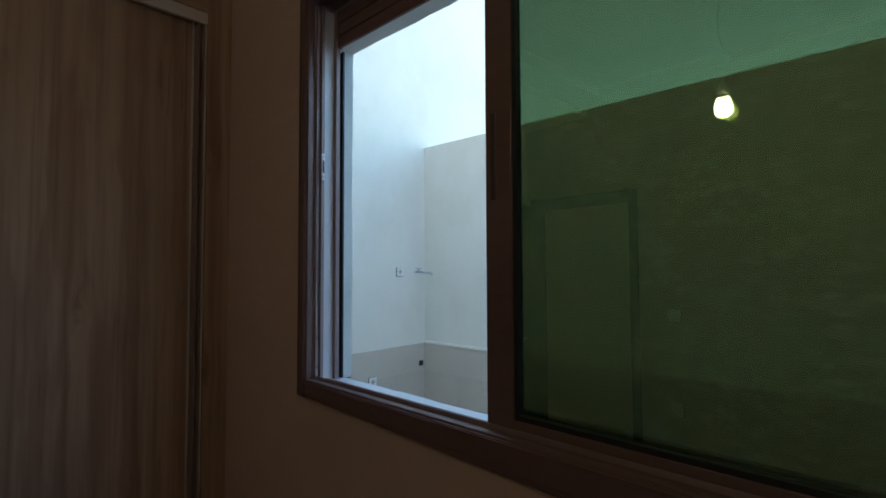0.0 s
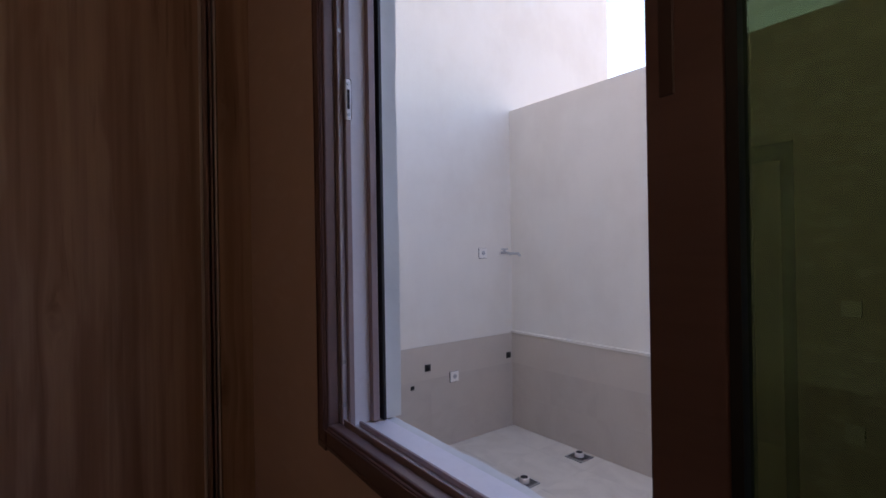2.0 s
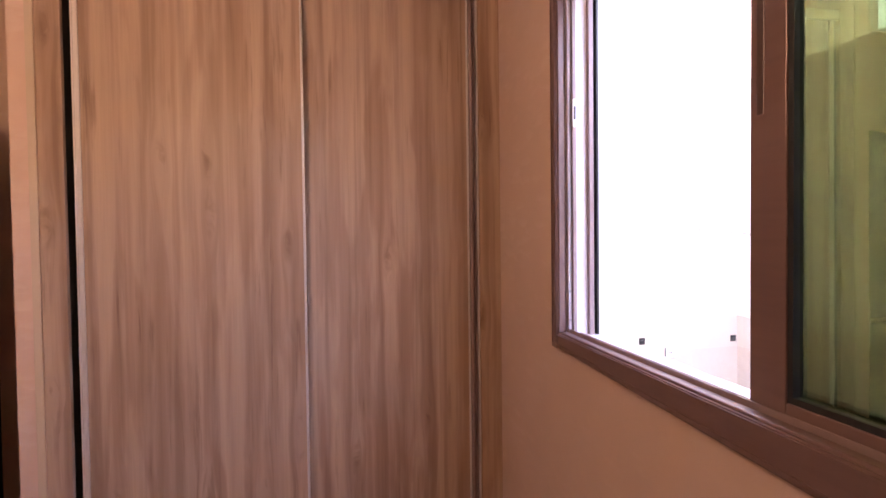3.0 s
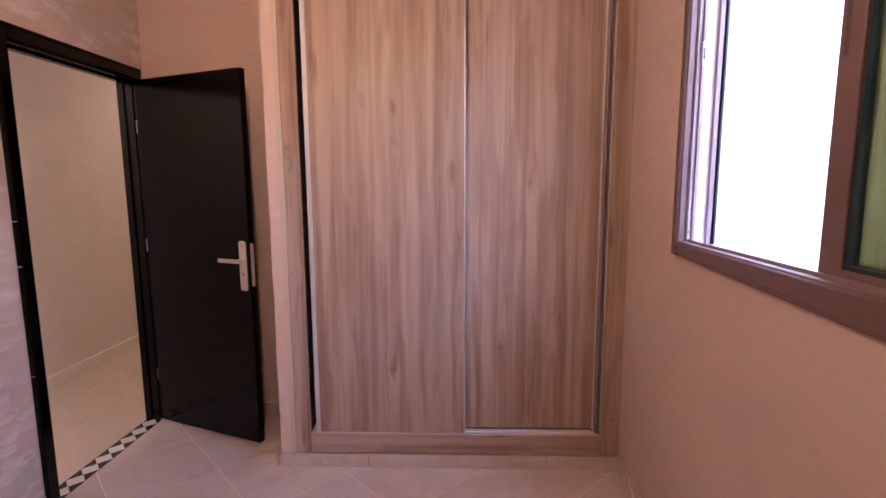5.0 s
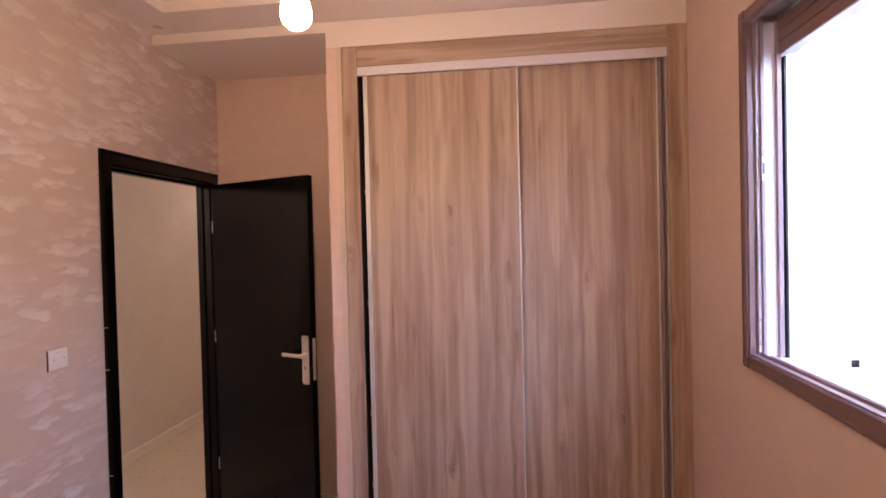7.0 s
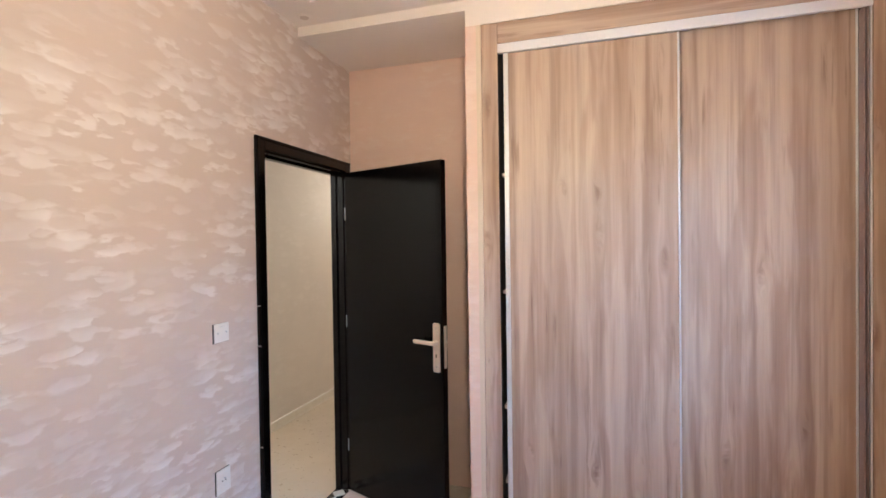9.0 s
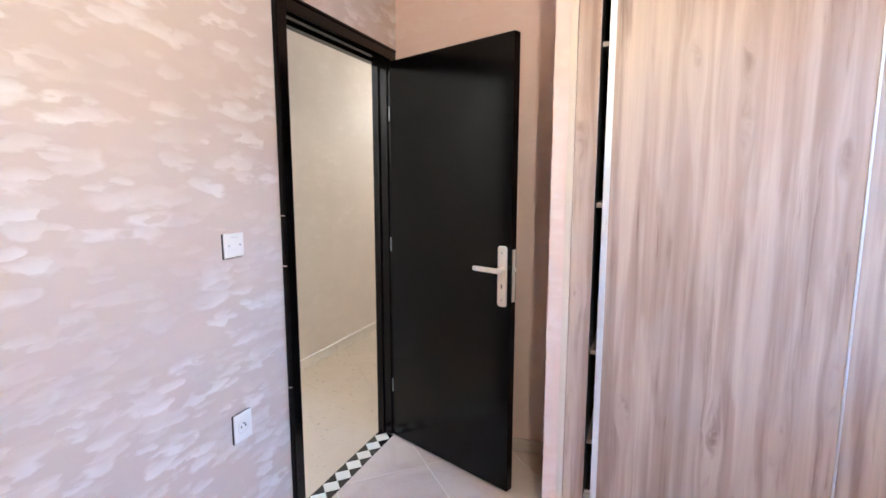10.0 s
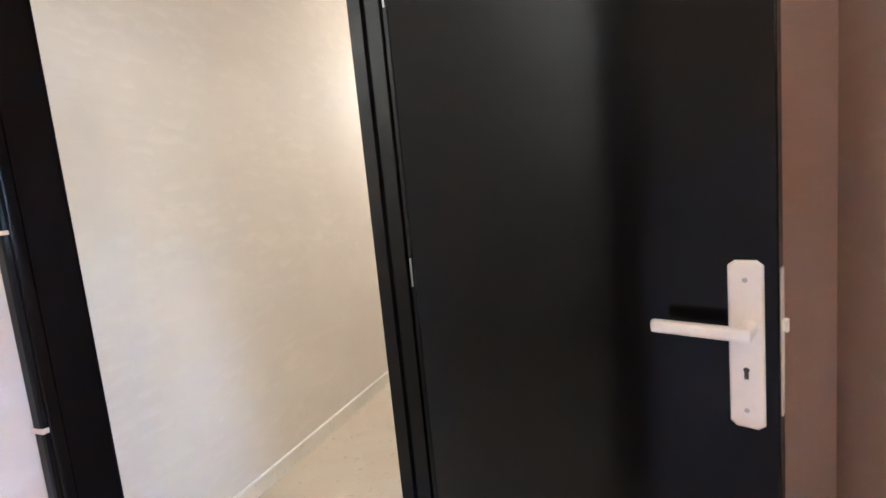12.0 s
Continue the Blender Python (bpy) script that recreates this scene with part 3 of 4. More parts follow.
outline = half + [(-a, b) for a, b in half[::-1]]
rings = []
for inset, y in ((1.0, -0.0003), (1.0, -0.004), (0.93, -0.0065), (0.86, -0.0073)):
    rings.append([bm.verts.new(LM @ Vector((HX + a * inset, y, HZ + b - math.copysign(0.024 * (1 - inset), b)))) for a, b in outline])
for p, q in zip(rings, rings[1:]):
    for k in range(8):
        bm.faces.new((p[k], p[(k + 1) % 8], q[(k + 1) % 8], q[k]))
bm.faces.new(rings[-1])
bm.faces.new(rings[0][::-1])
bmesh.ops.recalc_face_normals(bm, faces=bm.faces)
plate = part("handle_plate", bm, M_CHROME, leaf, "brushed nickel door plate")
bm = bmesh.new()
for v in (cyl(bm, (HX + 0.004, -0.007, HZ + 0.030), (HX + 0.004, -0.042, HZ + 0.030), 0.0125),):
    bmesh.ops.transform(bm, matrix=LM, verts=v)
box(bm, HX - 0.128, HX + 0.016, -0.055, -0.039, HZ + 0.019, HZ + 0.041, 0.006, LM)
part("lever", bm, M_CHROME, leaf, "brushed nickel lever handle")
bm = bmesh.new()
v = cyl(bm, (HX, -0.0075, HZ - 0.038), (HX, -0.0083, HZ - 0.038), 0.0042, seg=14)
v += box(bm, HX - 0.0030, HX + 0.0030, -0.0082, -0.0075, HZ - 0.053, HZ - 0.039)
bmesh.ops.transform(bm, matrix=LM, verts=v)
part("keyhole", bm, M_DARK, leaf)
for z in (HZ + 0.104, HZ - 0.104):
    bm = bmesh.new()
    v = cyl(bm, (HX, -0.0074, z), (HX, -0.0084, z), 0.0038, seg=12)
    bmesh.ops.transform(bm, matrix=LM, verts=v)
    part("screw", bm, M_STEEL, leaf)
part("latch_bolt", boxed(0.7912, 0.798, 0.013, 0.027, HZ + 0.022, HZ + 0.042, 0.002, LM), M_PLASTIC, leaf, "pale worn latch bolt")
part("lock_plate", boxed(0.789, 0.791, 0.009, 0.031, HZ - 0.11, HZ + 0.12, 0.0, LM), M_CHROME, leaf, "nickel lock faceplate on the leaf edge")
for z in (0.30, 1.085, 1.76):
    bm = bmesh.new()
    v = cyl(bm, (0.0165, -0.001, z - 0.036), (0.0165, -0.001, z + 0.036), 0.0024, seg=12)
    bmesh.ops.transform(bm, matrix=LM, verts=v)
    part("hinge", bm, M_STEEL, door, "small nickel hinge")
under(door)

# ---- window ----
win = thing("window_1", (W + 0.03, (WY0 + WY1) / 2, WZ0), "brown aluminium sliding window with green reflective glass, half open", "window", kind="structure")
bm = bmesh.new()
A = 0.050
X0, X1 = W - 0.022, W + 0.0022
for y0, y1, z0, z1 in ((WY1 - A, WY1, WZ0, WZ1), (WY0, WY0 + A, WZ0, WZ1), (WY0 + A, WY1 - A, WZ0, WZ0 + A), (WY0 + A, WY1 - A, WZ1 - A, WZ1)):
    box(bm, X0, X1, y0, y1, z0, z1, 0.004)
    box(bm, X0 - 0.004, X0 + 0.002, y0 + 0.006 if y1 - y0 < 0.1 else y0, y1 - 0.006 if y1 - y0 < 0.1 else y1, z0 + 0.006 if z1 - z0 < 0.1 else z0, z1 - 0.006 if z1 - z0 < 0.1 else z1, 0.002)
for q in (0.013, 0.037):      # two thin beads run round the face
    b = (X0 - 0.0062, X0 - 0.0035)
    box(bm, *b, WY1 - q - 0.0035, WY1 - q, WZ0 + q, WZ1 - q, 0.0008)
    box(bm, *b, WY0 + q, WY0 + q + 0.0035, WZ0 + q, WZ1 - q, 0.0008)
    box(bm, *b, WY0 + q + 0.0035, WY1 - q - 0.0035, WZ0 + q, WZ0 + q + 0.0035, 0.0008)
    box(bm, *b, WY0 + q + 0.0035, WY1 - q - 0.0035, WZ1 - q - 0.0035, WZ1 - q, 0.0008)
casing = part("casing", bm, M_BROWN_ALU, win, "dark brown aluminium window casing")
for v in casing.data.vertices:
    if v.co.z < WZ0 + 0.02:
        v.co.z += 0.033 * (v.co.y + 0.55)
# jambs with two sliding channels
iy1, iy0, iz0, iz1 = WY1 - A, WY0 + A, WZ0 + A, WZ1 - A
bm = bmesh.new()
for x0, x1, d in ((W + 0.003, W + 0.006, 0.010), (W + 0.0185, W + 0.029, 0.012), (W + 0.068, W + 0.082, 0.014)):
    box(bm, x0, x1, iy1 - d, iy1 + 0.02, iz0 - 0.01, iz1, 0.001)
    box(bm, x0, x1, iy0 - 0.02, iy0 + d, iz0 - 0.01, iz1, 0.001)
for x0, x1, top in ((W + 0.003, W + 0.006, 0.009), (W + 0.036, W + 0.041, -0.002)):
    box(bm, x0, x1, iy0 + 0.014, iy1 - 0.014, iz0 - 0.03, iz0 + top, 0.001)
part("window_frame", bm, M_RIDGE, win)
bm = bmesh.new()
box(bm, W + 0.003, W + 0.100, iy1 + 0.0, iy1 + 0.030, iz0 - 0.03, iz1)
box(bm, W + 0.003, W + 0.100, iy0 - 0.030, iy0 - 0.0, iz0 - 0.03, iz1)
box(bm, W + 0.003, W + 0.100, iy0, iy1, iz0 - 0.032, iz0 - 0.012)
part("channel", bm, M_GREY_ALU, win, "grey-brown aluminium sliding channel")
part("seal", boxed(W + 0.089, W + 0.095, iy1 - 0.018, iy1 - 0.0005, iz0 - 0.01, iz1 - 0.12), M_RUBBER, win, "black brush seal")
LX = W + 0.023
latch = part("latch_plate", boxed(LX - 0.0065, LX + 0.0065, iy1 - 0.0155, iy1 - 0.0125, 1.815, 1.895, 0.003), M_ALU, win, "bright latch keeper with a slot and two screws")
part("latch_slot", boxed(LX - 0.0025, LX + 0.0025, iy1 - 0.0162, iy1 - 0.0154, 1.836, 1.874), M_DARK, latch)
for z in (1.825, 1.885):
    bm = bmesh.new()
    cyl(bm, (LX, iy1 - 0.0154, z), (LX, iy1 - 0.0175, z), 0.0034, seg=12)
    part("screw", bm, M_STEEL, latch)
for z in (1.262, 1.345, 1.99):
    bm = bmesh.new()
    cyl(bm, (W + 0.012, iy1 + 0.001, z), (W + 0.012, iy1 - 0.003, z), 0.0042, seg=12)
    part("screw", bm, M_STEEL, win)
BR = 0.022        # height of the bottom rail of a sash
def sash(x, y0, y1, s, slot):
    bm = bmesh.new()
    z0, z1 = iz0 + 0.002, iz1 - 0.002
    for a0, a1, b0, b1 in ((y1 - s, y1, z0, z1), (y0, y0 + s, z0, z1), (y0 + s, y1 - s, z0, z0 + BR), (y0 + s, y1 - s, z1 - 0.05, z1)):
        box(bm, x, x + 0.024, a0, a1, b0, b1, 0.002)
    f = part("sash", bm, M_BROWN_ALU, win, "brown aluminium sliding sash")
    bm = bmesh.new()
    for a0, a1, b0, b1 in ((y1 - s - 0.009, y1 - s + 0.001, z0 + BR, z1 - 0.05), (y0 + s - 0.001, y0 + s + 0.009, z0 + BR, z1 - 0.05), (y0 + s, y1 - s, z0 + BR - 0.001, z0 + BR + 0.010), (y0 + s, y1 - s, z1 - 0.060, z1 - 0.049)):
        box(bm, x + 0.003, x + 0.021, a0, a1, b0, b1)
    part("gasket", bm, M_RUBBER, f, "black rubber glazing gasket")
    p = part("pane", boxed(x + 0.010, x + 0.015, y0 + s + 0.002, y1 - s - 0.002, z0 + BR + 0.002, z1 - 0.052), M_GREEN, f, "green reflective window pane")
    p.visible_shadow = False
    if slot:
        part("finger_pull", boxed(x - 0.001, x + 0.004, y1 - 0.0275, y1 - 0.0125, 1.688, 1.868, 0.002), M_PULL, f, "finger pull, coloured darker for the shade of its recess")
    c = Vector((x + 0.0125, (y0 + y1) / 2, (z0 + z1) / 2))
    p.data.transform(Matrix.Translation(c) @ Matrix.Rotation(radians(-0.5), 4, "Z") @ Matrix.Rotation(radians(-0.3), 4, "Y") @ Matrix.Translation(-c))
sash(W + 0.010, -2.06, -1.245, 0.066, True)
sash(W + 0.044, -2.055, -1.234, 0.046, False)
# roller shutter rolled up behind the top of the frame
for k in range(3):
    bm = bmesh.new()
    z = 2.232 + 0.040 * k
    box(bm, W + 0.074, W + 0.084, iy0, iy1, z, z + 0.038, 0.004)
    part("shutter_slat", bm, M_BROWN_ALU, win, "dark brown roller shutter slat")
under(win)
win.matrix_basis = SKEW @ Matrix.Translation(win.location)
# cement reveal outside the frame
bm = bmesh.new()
rnd = random.Random(4)
def rough_bar(bm, x0, x1, y0, y1, z0, z1, n, axis):
    cuts = [k / n for k in range(n + 1)]
    loops = []
    d = [[0.0, 0.0, 0.0] for k in range(4)]
    for c in cuts:
        d = [[0.7 * q + rnd.uniform(-0.0011, 0.0011) for q in p] for p in d]
        if axis == "z":
            z = z0 + (z1 - z0) * c
            ring = [(x0, y0, z), (x1, y0, z), (x1, y1, z), (x0, y1, z)]
        else:
            y = y0 + (y1 - y0) * c
            ring = [(x0, y, z0), (x1, y, z0), (x1, y, z1), (x0, y, z1)]
        loops.append([bm.verts.new([q + e for q, e in zip(p, o)]) for p, o in zip(ring, d)])
    for a, b in zip(loops, loops[1:]):
        for k in range(4):
            bm.faces.new((a[k], a[(k + 1) % 4], b[(k + 1) % 4], b[k]))
    bm.faces.new(loops[0]); bm.faces.new(loops[-1][::-1])
rough_bar(bm, W + 0.099, OUT + 0.004, WY1 - 0.035, WY1 + 0.0, WZ0 + 0.03, 2.26, 26, "z")
rough_bar(bm, W + 0.099, OUT + 0.004, WY0, WY0 + 0.035, WZ0 + 0.03, 2.26, 30, "z")
rough_bar(bm, W + 0.066, OUT - 0.010, WY0, WY1, WZ0 - 0.034, WZ0 + 0.026, 70, "y")
rough_bar(bm, W + 0.099, OUT + 0.004, WY0, WY1, 2.246, WZ1 + 0.01, 40, "y")
structure("window_reveal", bm, M_CEMENT, "rough white cement reveal and sill outside the window", "reveal")

# ---- lamp in the room ----
pend = thing("pendant_bulb", (BULB.x, BULB.y, CEIL), "lit bare bulb hanging from the ceiling on a curled white flex", "lamp")
bm = bmesh.new()
R = 0.031
prof = [(0.0235, 0.026), (0.0285, 0.012), (0.0325, -0.003), (0.034, -0.014), (0.0325, -0.027), (0.028, -0.037), (0.019, -0.045), (0.010, -0.0485), (0.003, -0.049)]
lathe(bm, prof, BULB)
glass = part("bulb", bm, M_BULB, pend, "glowing pear-shaped glass bulb", True)
glass.visible_shadow = False
bm = bmesh.new()
lathe(bm, [(0.0145, 0.046), (0.0165, 0.040), (0.020, 0.033), (0.0236, 0.0262)], BULB)
collar = part("bulb_collar", bm, M_PLASTIC, pend, "white plastic bulb collar", True)
collar.visible_shadow = False
bm = bmesh.new()
lathe(bm, [(0.0145, 0.042), (0.0195, 0.044), (0.0205, 0.048), (0.0205, 0.066), (0.017, 0.069), (0.012, 0.080), (0.007, 0.092), (0.005, 0.096)], BULB)
part("lamp_holder", bm, M_PLASTIC, pend, "white plastic lamp holder")
bm = bmesh.new()
pts = []
z0 = BULB.z + 0.12
for i in range(15):
    pts.append(BULB + Vector((0, 0, 0.090 + 0.0012 * i)))
for i in range(97):
    a = 2 * math.pi * i / 24
    r = 0.024 * min(1, i / 10) * min(1, (96 - i) / 10)
    pts.append(BULB + Vector((r * math.cos(a), r * math.sin(a), 0.108 + 0.0012 * i)))
top = BULB + Vector((0, 0, 0.108 + 0.0012 * 97))
for i in range(20):
    f = i / 19
    pts.append(Vector((top.x + 0.012 * math.sin(f * 5), top.y + 0.010 * math.sin(f * 7), top.z + (CEIL - top.z) * f)))
tube(bm, pts, 0.0032, 6)
part("flex", bm, M_PLASTIC, pend, "curled white electric flex", True)
under(pend)

def downlight(x, y):
    d = thing("downlight", (x, y, SOFFIT), "small round unlit downlight set into the pale soffit", "downlight", "downlights in the soffit")
    bm = bmesh.new()
    lathe(bm, [(0.022, -0.001), (0.024, -0.006), (0.036, -0.004), (0.040, 0.0)], (x, y, SOFFIT))
    part("ring", bm, M_CEIL, d, "pale trim ring")
    bm = bmesh.new()
    cyl(bm, (x, y, SOFFIT - 0.0075), (x, y, SOFFIT - 0.0045), 0.021, 0.023)
    part("lens", bm, M_SHELF, d, "dull glass lens")
    under(d)
downlight(0.10, -0.085)
downlight(W - 0.135, -0.13)

# ---- switch and socket on the brushed wall ----
def wall_plate(name, loc, label, category, kind_of):
    """A square plate, made facing +x."""
    t = thing(name, loc, label, category)
    x, y, z = loc
    if kind_of == "switch":
        # dark sheet, set out left and below, paints the plate's shadow
        part("back_box", boxed(x + 0.0003, x + 0.0045, y - 0.0435, y + 0.041, z - 0.0415, z + 0.039), M_DARK, t, "dark sheet put in for the shadow beside the plate")
        part("plate", boxed(x + 0.0046, x + 0.010, y - 0.042, y + 0.042, z - 0.040, z + 0.040, 0.0025), M_PLASTIC, t)
        part("rocker", boxed(x + 0.0098, x + 0.0112, y - 0.032, y + 0.032, z - 0.032, z + 0.020, 0.0006), M_PLASTIC, t)
        for dy in (-0.024, 0.024):
            bm = bmesh.new()
            cyl(bm, (x + 0.0108, y + dy, z), (x + 0.0122, y + dy, z), 0.0035, seg=12)
            part("screw", bm, M_STEEL, t)
        part("label_bar", boxed(x + 0.0108, x + 0.0117, y - 0.014, y + 0.014, z + 0.026, z + 0.0275), M_STEEL, t)
    else:
        # likewise a painted shadow edge at the socket's left and bottom
        part("back_box", boxed(x + 0.0003, x + 0.0045, y - 0.0415, y + 0.039, z - 0.0515, z + 0.049), M_DARK, t, "dark sheet put in for the shadow beside the plate")
        bm = boxed(x + 0.0046, x + 0.010, y - 0.040, y + 0.040, z - 0.050, z + 0.050, 0.0025)
        part("plate", bm, M_PLASTIC, t)
        bm = bmesh.new()
        rings = []
        for r, d in ((0.025, 0.0102), (0.024, 0.0118), (0.021, 0.0118), (0.0205, 0.0104)):
            rings.append([bm.verts.new((x + d, y + r * math.cos(k * math.pi / 14), z + r * math.sin(k * math.pi / 14))) for k in range(28)])
        for a, b in zip(rings, rings[1:]):
            for k in range(28):
                bm.faces.new((a[k], a[(k + 1) % 28], b[(k + 1) % 28], b[k]))
        part("rim", bm, M_PLASTIC, t)
        for dy in (-0.0095, 0.0095):
            bm = bmesh.new()
            cyl(bm, (x + 0.0101, y + dy, z), (x + 0.0106, y + dy, z), 0.0035, seg=12)
            part("contact_hole", bm, M_DARK, t)
        bm = bmesh.new()
        cyl(bm, (x + 0.010, y, z + 0.012), (x + 0.019, y, z + 0.012), 0.0024, seg=10)
        part("earth_pin", bm, M_STEEL, t)
    under(t)
    return t
wall_plate("light_switch", (0.0, -0.612, 1.205), "white plastic switch plate with two screws on brushed pink plaster", "light switch", "switch")
wall_plate("wall_socket", (0.0, -0.617, 0.578), "white plastic wall socket with earth pin on brushed pink plaster", "socket", "socket")

# ---- courtyard ----
bm = bmesh.new()
box(bm, OUT, 6.92, CY, CY + 0.2, -0.1, 5.6)
structure("courtyard_wall_north", bm, M_COURT, "tall cream rendered courtyard wall with sockets and pipe ends", "wall")
bm = bmesh.new()
box(bm, CX, CX + 0.15, -5.0, CY, -0.1, PTOP)
structure("parapet_wall", bm, M_COURT, "cream rendered parapet wall across the courtyard", "wall")
structure("courtyard_wall_south", boxed(OUT, CX, -5.15, -5.0, -0.1, 4.0), M_COURT, "cream rendered wall closing the courtyard", "wall")
# unseen block, added so that the courtyard lies in shade
structure("upper_storey", boxed(-1.3, OUT, -5.0, 4.3, 2.99, 5.9), M_COURT, "unseen rendered block above the room, added to keep sun off the courtyard", "building")
bm = bmesh.new()
box(bm, OUT + 0.001, OUT + 0.012, -5.0, WY0 + 0.0, -0.1, 2.99)
box(bm, OUT + 0.001, OUT + 0.012, WY1, CY, -0.1, 2.99)
box(bm, OUT + 0.001, OUT + 0.012, WY0, WY1, -0.1, WZ0 - 0.022)
box(bm, OUT + 0.001, OUT + 0.012, WY0, WY1, WZ1 + 0.012, 2.99)
structure("courtyard_wall_west", bm, M_COURT, "cream render on the house side of the courtyard", "wall")
structure("courtyard_slab", boxed(OUT, CX + 0.15, -5.0, CY, -0.15, -0.036), M_CGROUT, "screed with grout under the courtyard tiles", "floor")
structure("house_end_wall", boxed(0.02, OUT, 0.75, CY + 0.2, -0.1, 2.99), M_COURT, "rendered end of the house", "wall")

def court_socket(x, z, proud=0.012):
    t = thing("outdoor_socket", (x, CY, z), "white plastic socket fixed on the courtyard wall", "socket", "sockets on the courtyard wall")
    y = CY - proud
    # shadow at left and bottom is drawn as a dark sheet
    part("back_box", boxed(x - 0.046, x + 0.043, y - 0.004, y + (proud - 0.0006), z - 0.046, z + 0.043, 0.001), M_DARK, t, "dark sheet put in for the shadow round the socket")
    part("plate", boxed(x - 0.042, x + 0.042, y - 0.011, y + (proud - 0.0005), z - 0.042, z + 0.042, 0.003), M_PLASTIC, t)
    bm = bmesh.new()
    cyl(bm, (x, y - 0.0112, z), (x, y - 0.0122, z), 0.020)
    part("recess", bm, M_STEEL, t)
    for dx in (-0.009, 0.009):
        bm = bmesh.new()
        cyl(bm, (x + dx, y - 0.0122, z), (x + dx, y - 0.0128, z), 0.0035, seg=10)
        part("contact_hole", bm, M_DARK, t)
    under(t)
court_socket(5.052, 1.524, 0.001)
court_socket(4.709, 0.520)
def pipe_end(x, z, s):
    t = thing("pipe_end", (x, CY, z), "dark boxed-in pipe end in the courtyard wall", "pipe", "pipe ends in the courtyard wall")
    y = CY - 0.012
    part("opening", boxed(x - s, x + s, y - 0.004, CY - 0.0005, z - s, z + s, 0.001), M_DARK, t)
    bm = bmesh.new()
    cyl(bm, (x, y - 0.004, z), (x, y - 0.016, z), s * 0.45, seg=14)
    part("plug", bm, M_RUBBER, t)
    under(t)
pipe_end(4.446, 0.628, 0.027)
pipe_end(5.333, 0.606, 0.026)
pipe_end(4.30, 0.493, 0.016)
tap = thing("wall_tap", (5.27, CY, 1.52), "thin chrome tap spout sticking out of the courtyard wall", "tap")
bm = bmesh.new()
cyl(bm, (5.27, CY - 0.0005, 1.522), (5.27, CY - 0.008, 1.522), 0.022)
part("rose", bm, M_CHROME, tap)
bm = bmesh.new()
tube(bm, [Vector(p) for p in ((5.27, CY - 0.007, 1.522), (5.275, CY - 0.05, 1.525), (5.285, CY - 0.12, 1.516), (5.29, CY - 0.20, 1.514), (5.292, CY - 0.212, 1.496))], 0.012)
part("spout", bm, M_STEEL, tap)
bm = bmesh.new()
cyl(bm, (5.273, CY - 0.045, 1.528), (5.273, CY - 0.045, 1.552), 0.012)
box(bm, 5.235, 5.31, CY - 0.055, CY - 0.037, 1.550, 1.562, 0.003)
part("tap_handle", bm, M_STEEL, tap)
under(tap)
def drain(x, y):
    t = thing("floor_drain", (x, y, -0.03), "square steel floor drain with an open centre pipe", "drain", "drains in the courtyard floor")
    bm = bmesh.new()
    s = 0.075
    box(bm, x - s, x + s, y - s, y - s + 0.012, -0.0298, -0.022)
    box(bm, x - s, x + s, y + s - 0.012, y + s, -0.0298, -0.022)
    box(bm, x - s, x - s + 0.012, y - s + 0.012, y + s - 0.012, -0.0298, -0.022)
    box(bm, x + s - 0.012, x + s, y - s + 0.012, y + s - 0.012, -0.0298, -0.022)
    for k in range(6):
        q = x - s + 0.024 + 0.0195 * k
        box(bm, q - 0.003, q + 0.003, y - s + 0.012, y + s - 0.012, -0.0298, -0.024)
    part("grate", bm, M_STEEL, t)
    part("pit", boxed(x - s + 0.012, x + s - 0.012, y - s + 0.012, y + s - 0.012, -0.0299, -0.0285), M_DARK, t)
    bm = bmesh.new()
    lathe(bm, [(0.034, -0.022), (0.034, 0.010), (0.030, 0.012), (0.027, 0.006)], (x, y, 0))
    part("pipe_collar", bm, M_CHROME, t)
    bm = bmesh.new()
    cyl(bm, (x, y, 0.0075), (x, y, 0.0125), 0.025, seg=16)
    part("pipe_mouth", bm, M_DARK, t)
    under(t)
drain(5.268, 0.883)
drain(4.648, 0.860)

for n in ("wall_east", "baseboard_east"):
    lean(bpy.data.objects[n].data)
for n in ("window_reveal",):
    bpy.data.objects[n].data.transform(SKEW)

# open ground and the street beyond, hidden behind the parapet
structure("ground", boxed(-150, 150, -150, 150, -0.5, -0.16), M_GROUND, "dusty bare ground around the house", "ground")


# ---- pieces: tiles of floors, threshold and dado ----
def clip(poly, axis, limit, keep_less):
    out = []
    for i in range(len(poly)):
        a, b = poly[i], poly[(i + 1) % len(poly)]
        ina = (a[axis] <= limit) if keep_less else (a[axis] >= limit)
        inb = (b[axis] <= limit) if keep_less else (b[axis] >= limit)
        if ina:
            out.append(a)
        if ina != inb:
            f = (limit - a[axis]) / (b[axis] - a[axis])
            out.append((a[0] + f * (b[0] - a[0]), a[1] + f * (b[1] - a[1])))
    return out


def slab(name, poly, z0, z1, mat, parent, label=""):
    bm = bmesh.new()
    lo = [bm.verts.new((x, y, z0)) for x, y in poly]
    hi = [bm.verts.new((x, y, z1)) for x, y in poly]
    bm.faces.new(lo[::-1])
    bm.faces.new(hi)
    n = len(poly)
    for k in range(n):
        bm.faces.new((lo[k], lo[(k + 1) % n], hi[(k + 1) % n], hi[k]))
    return part(name, bm, mat, parent, label)


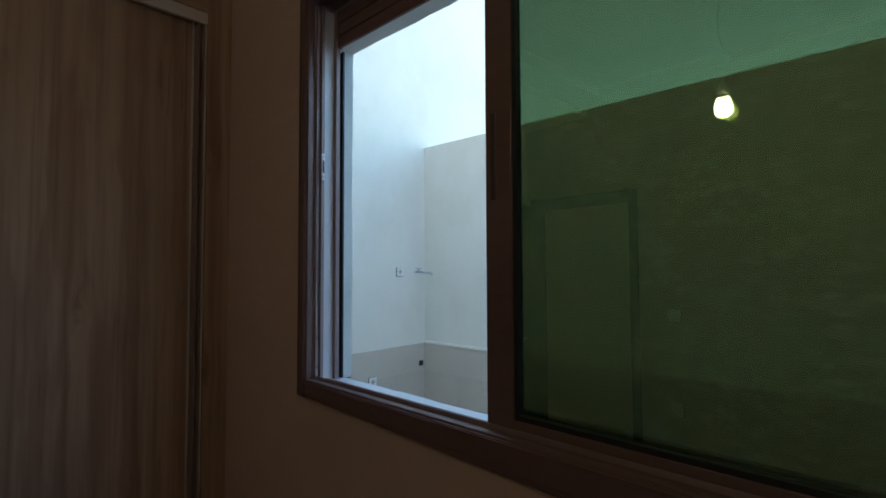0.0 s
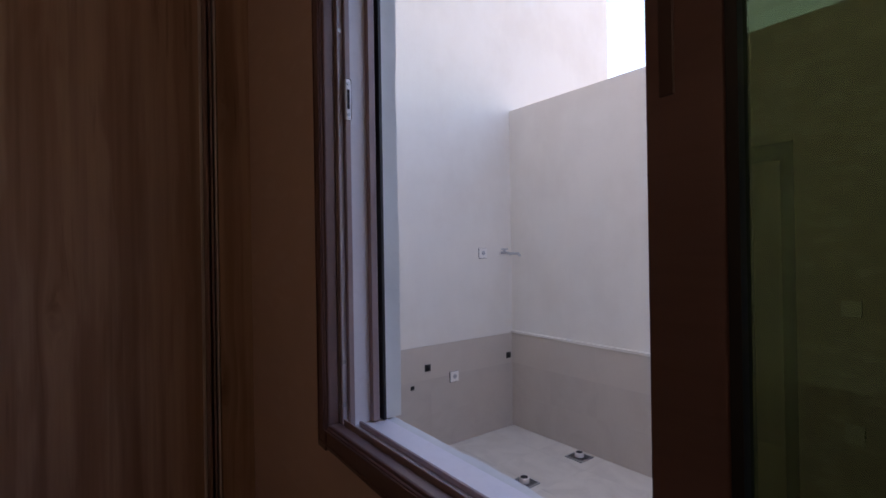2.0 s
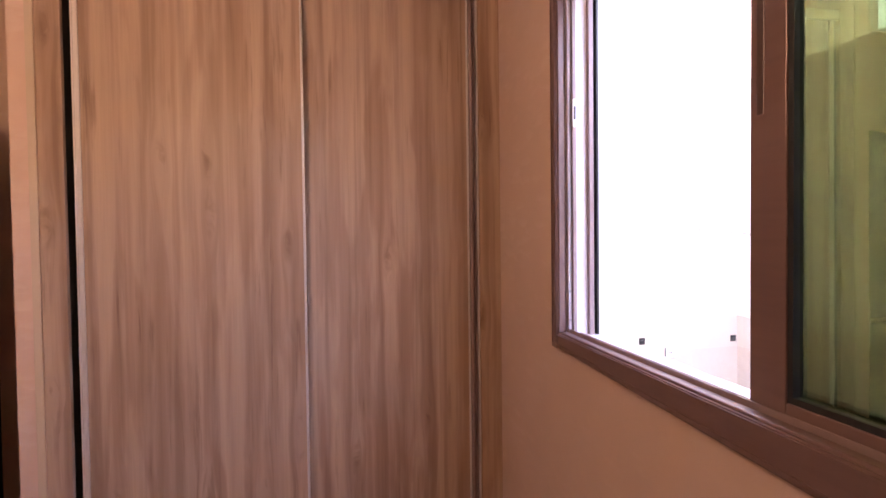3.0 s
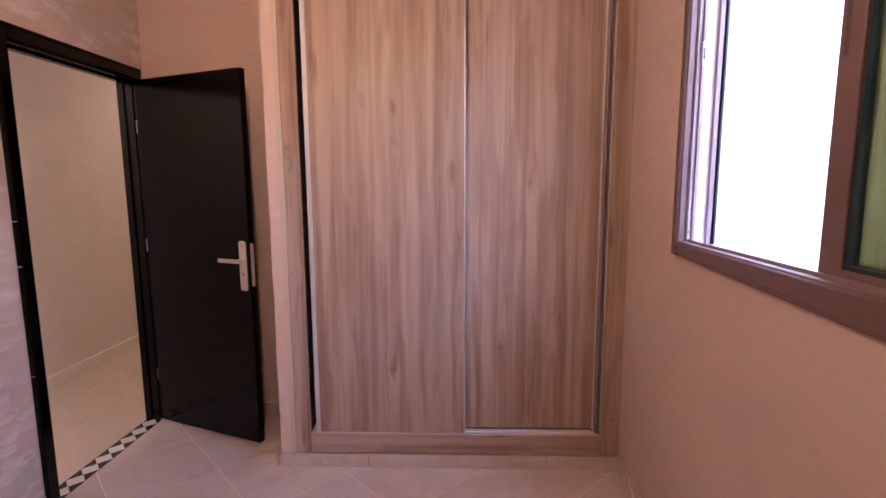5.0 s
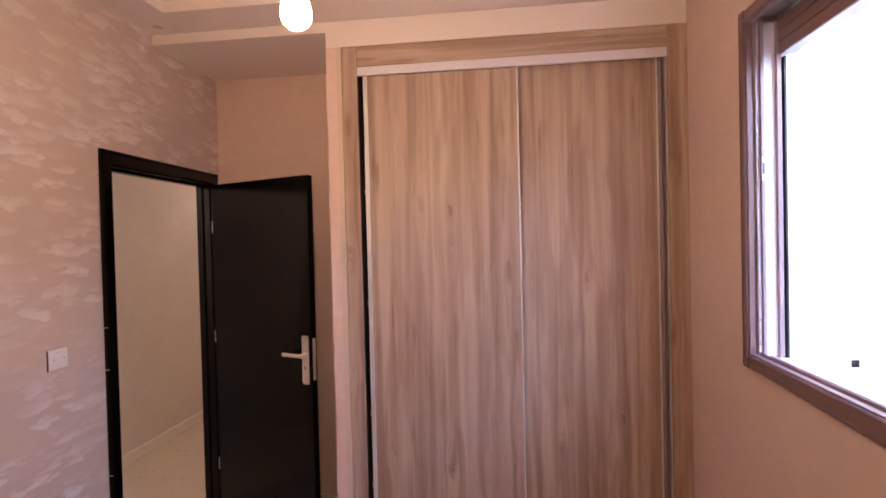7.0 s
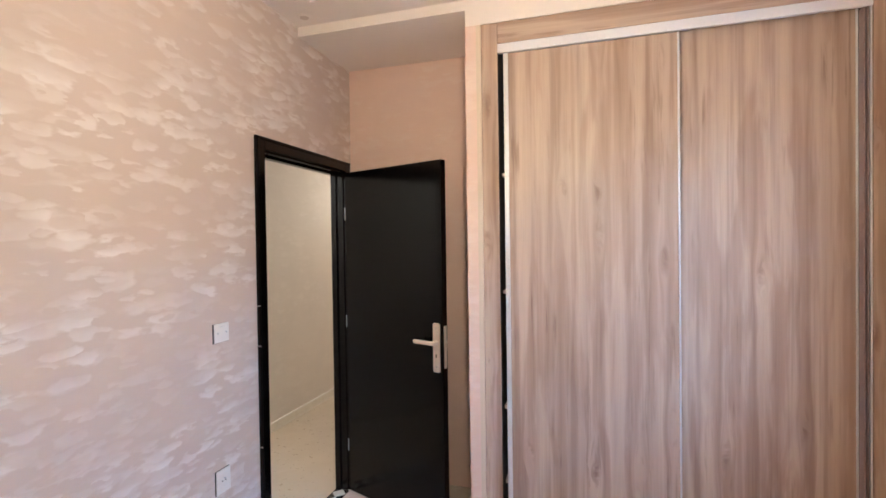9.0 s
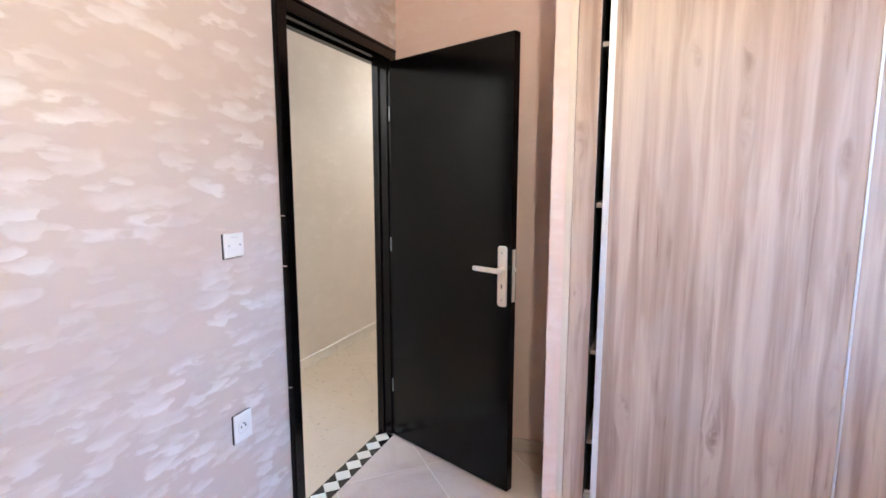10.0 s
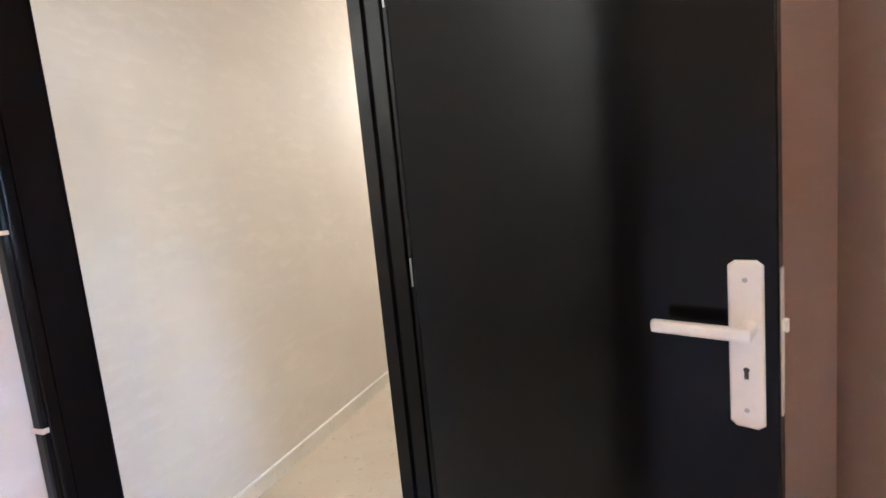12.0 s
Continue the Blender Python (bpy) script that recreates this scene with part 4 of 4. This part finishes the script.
def tiled(parent, x0, x1, y0, y1, size, angle, origin, z0, z1, mat, gap=0.0025):
    ca, sa = math.cos(radians(angle)), math.sin(radians(angle))
    for i in range(-16, 17):
        for j in range(-16, 17):
            h = size / 2 - gap / 2
            cx0, cy0 = i * size, j * size
            poly = []
            for dx, dy in ((-h, -h), (h, -h), (h, h), (-h, h)):
                u, v = cx0 + dx, cy0 + dy
                poly.append((origin[0] + ca * u - sa * v, origin[1] + sa * u + ca * v))
            for axis, lim, less in ((0, x0, False), (0, x1, True), (1, y0, False), (1, y1, True)):
                poly = clip(poly, axis, lim, less)
                if len(poly) < 3:
                    break
            if len(poly) < 3:
                continue
            area = abs(sum(poly[k][0] * poly[(k + 1) % len(poly)][1] - poly[(k + 1) % len(poly)][0] * poly[k][1] for k in range(len(poly)))) / 2
            if area < 0.0004:
                continue
            slab("floor_tile", poly, z0, z1, mat, parent)


T = 0.458
floor = bpy.data.objects["floor"]
ox, oy = 0.302, 0.270
tiled(floor, 0.012, W + 0.02, SOUTH, BACK - 0.001, T, 45, (ox + T * 0.0, oy - T / math.sqrt(2)), -0.005, -0.0, M_FLOOR, 0.0035)
tiled(bpy.data.objects["hall_floor"], HALL + 0.001, -0.084, -3.0, 4.1, 0.45, 45, (-0.6, 0.2), -0.005, 0.0, M_HFLOOR, 0.0006)
tiled(bpy.data.objects["courtyard_slab"], OUT + 0.013, CX - 0.021, -4.99, CY - 0.013, 0.45, 0, (3.1, 1.4), -0.035, -0.03, M_CFLOOR, 0.0008)

# threshold: a strip of pale lozenges between black triangles
thr = tagged(slab("threshold", [(-0.083, D0 + 0.069), (0.011, D0 + 0.069), (0.011, D1 - 0.069), (-0.083, D1 - 0.069)], -0.0055, -0.001, M_GROUT, None), "pale and black marble threshold strip under the door", "threshold", kind="structure")
TX0, TX1, TY0, TY1 = -0.083, 0.011, D0 + 0.070, D1 - 0.070
n_loz = 8
ph = (TY1 - TY0) / n_loz
xm = (TX0 + TX1) / 2
g = 0.0012
for k in range(n_loz):
    a, b = TY0 + k * ph, TY0 + (k + 1) * ph
    c = (a + b) / 2
    slab("lozenge", [(TX0 + g, c), (xm, a + g), (TX1 - g, c), (xm, b - g)], -0.001, 0.0015, M_MARBLE_W, thr, "pale marble lozenge")
for k in range(n_loz + 1):
    c = TY0 + k * ph
    lo, hi = max(c - ph / 2, TY0), min(c + ph / 2, TY1)
    tip_y = min(max(c, TY0), TY1)
    slab("triangle", [(TX0, lo + g), (xm - 2 * g, tip_y), (TX0, hi - g)], -0.001, 0.0015, M_MARBLE_B, thr, "black marble triangle")
    slab("triangle", [(TX1, hi - g), (xm + 2 * g, tip_y), (TX1, lo + g)], -0.001, 0.0015, M_MARBLE_B, thr, "black marble triangle")

# tiled dado of the courtyard
cn = bpy.data.objects["courtyard_wall_north"]
x = CX - 0.021
while x > OUT + 0.05:
    xa = max(x - 0.45, OUT + 0.013)
    for z0, z1 in ((-0.03, 0.2564), (0.2568, 0.5364), (0.5368, 0.80)):
        part("dado_tile", boxed(xa, x - 0.0004, CY - 0.011, CY - 0.0005, z0, z1), M_DADO if z1 > 0.6 else M_DADO_LOW, cn)
    x -= 0.45
pw = bpy.data.objects["parapet_wall"]
y = CY - 0.001
while y > -4.9:
    for z0, z1 in ((-0.03, 0.2564), (0.2568, 0.5364), (0.5368, 0.80)):
        part("dado_tile", boxed(CX - 0.020, CX - 0.0005, y - 0.4496, y, z0, z1), M_DADO if z1 > 0.6 else M_DADO_LOW, pw)
    y -= 0.45
bm = bmesh.new()
rough_bar(bm, CX - 0.027, CX - 0.0015, -4.95, CY - 0.004, 0.803, 0.822, 300, "y")
part("dado_ledge", bm, M_COURT, pw, "pale cement ledge on top of the dado")
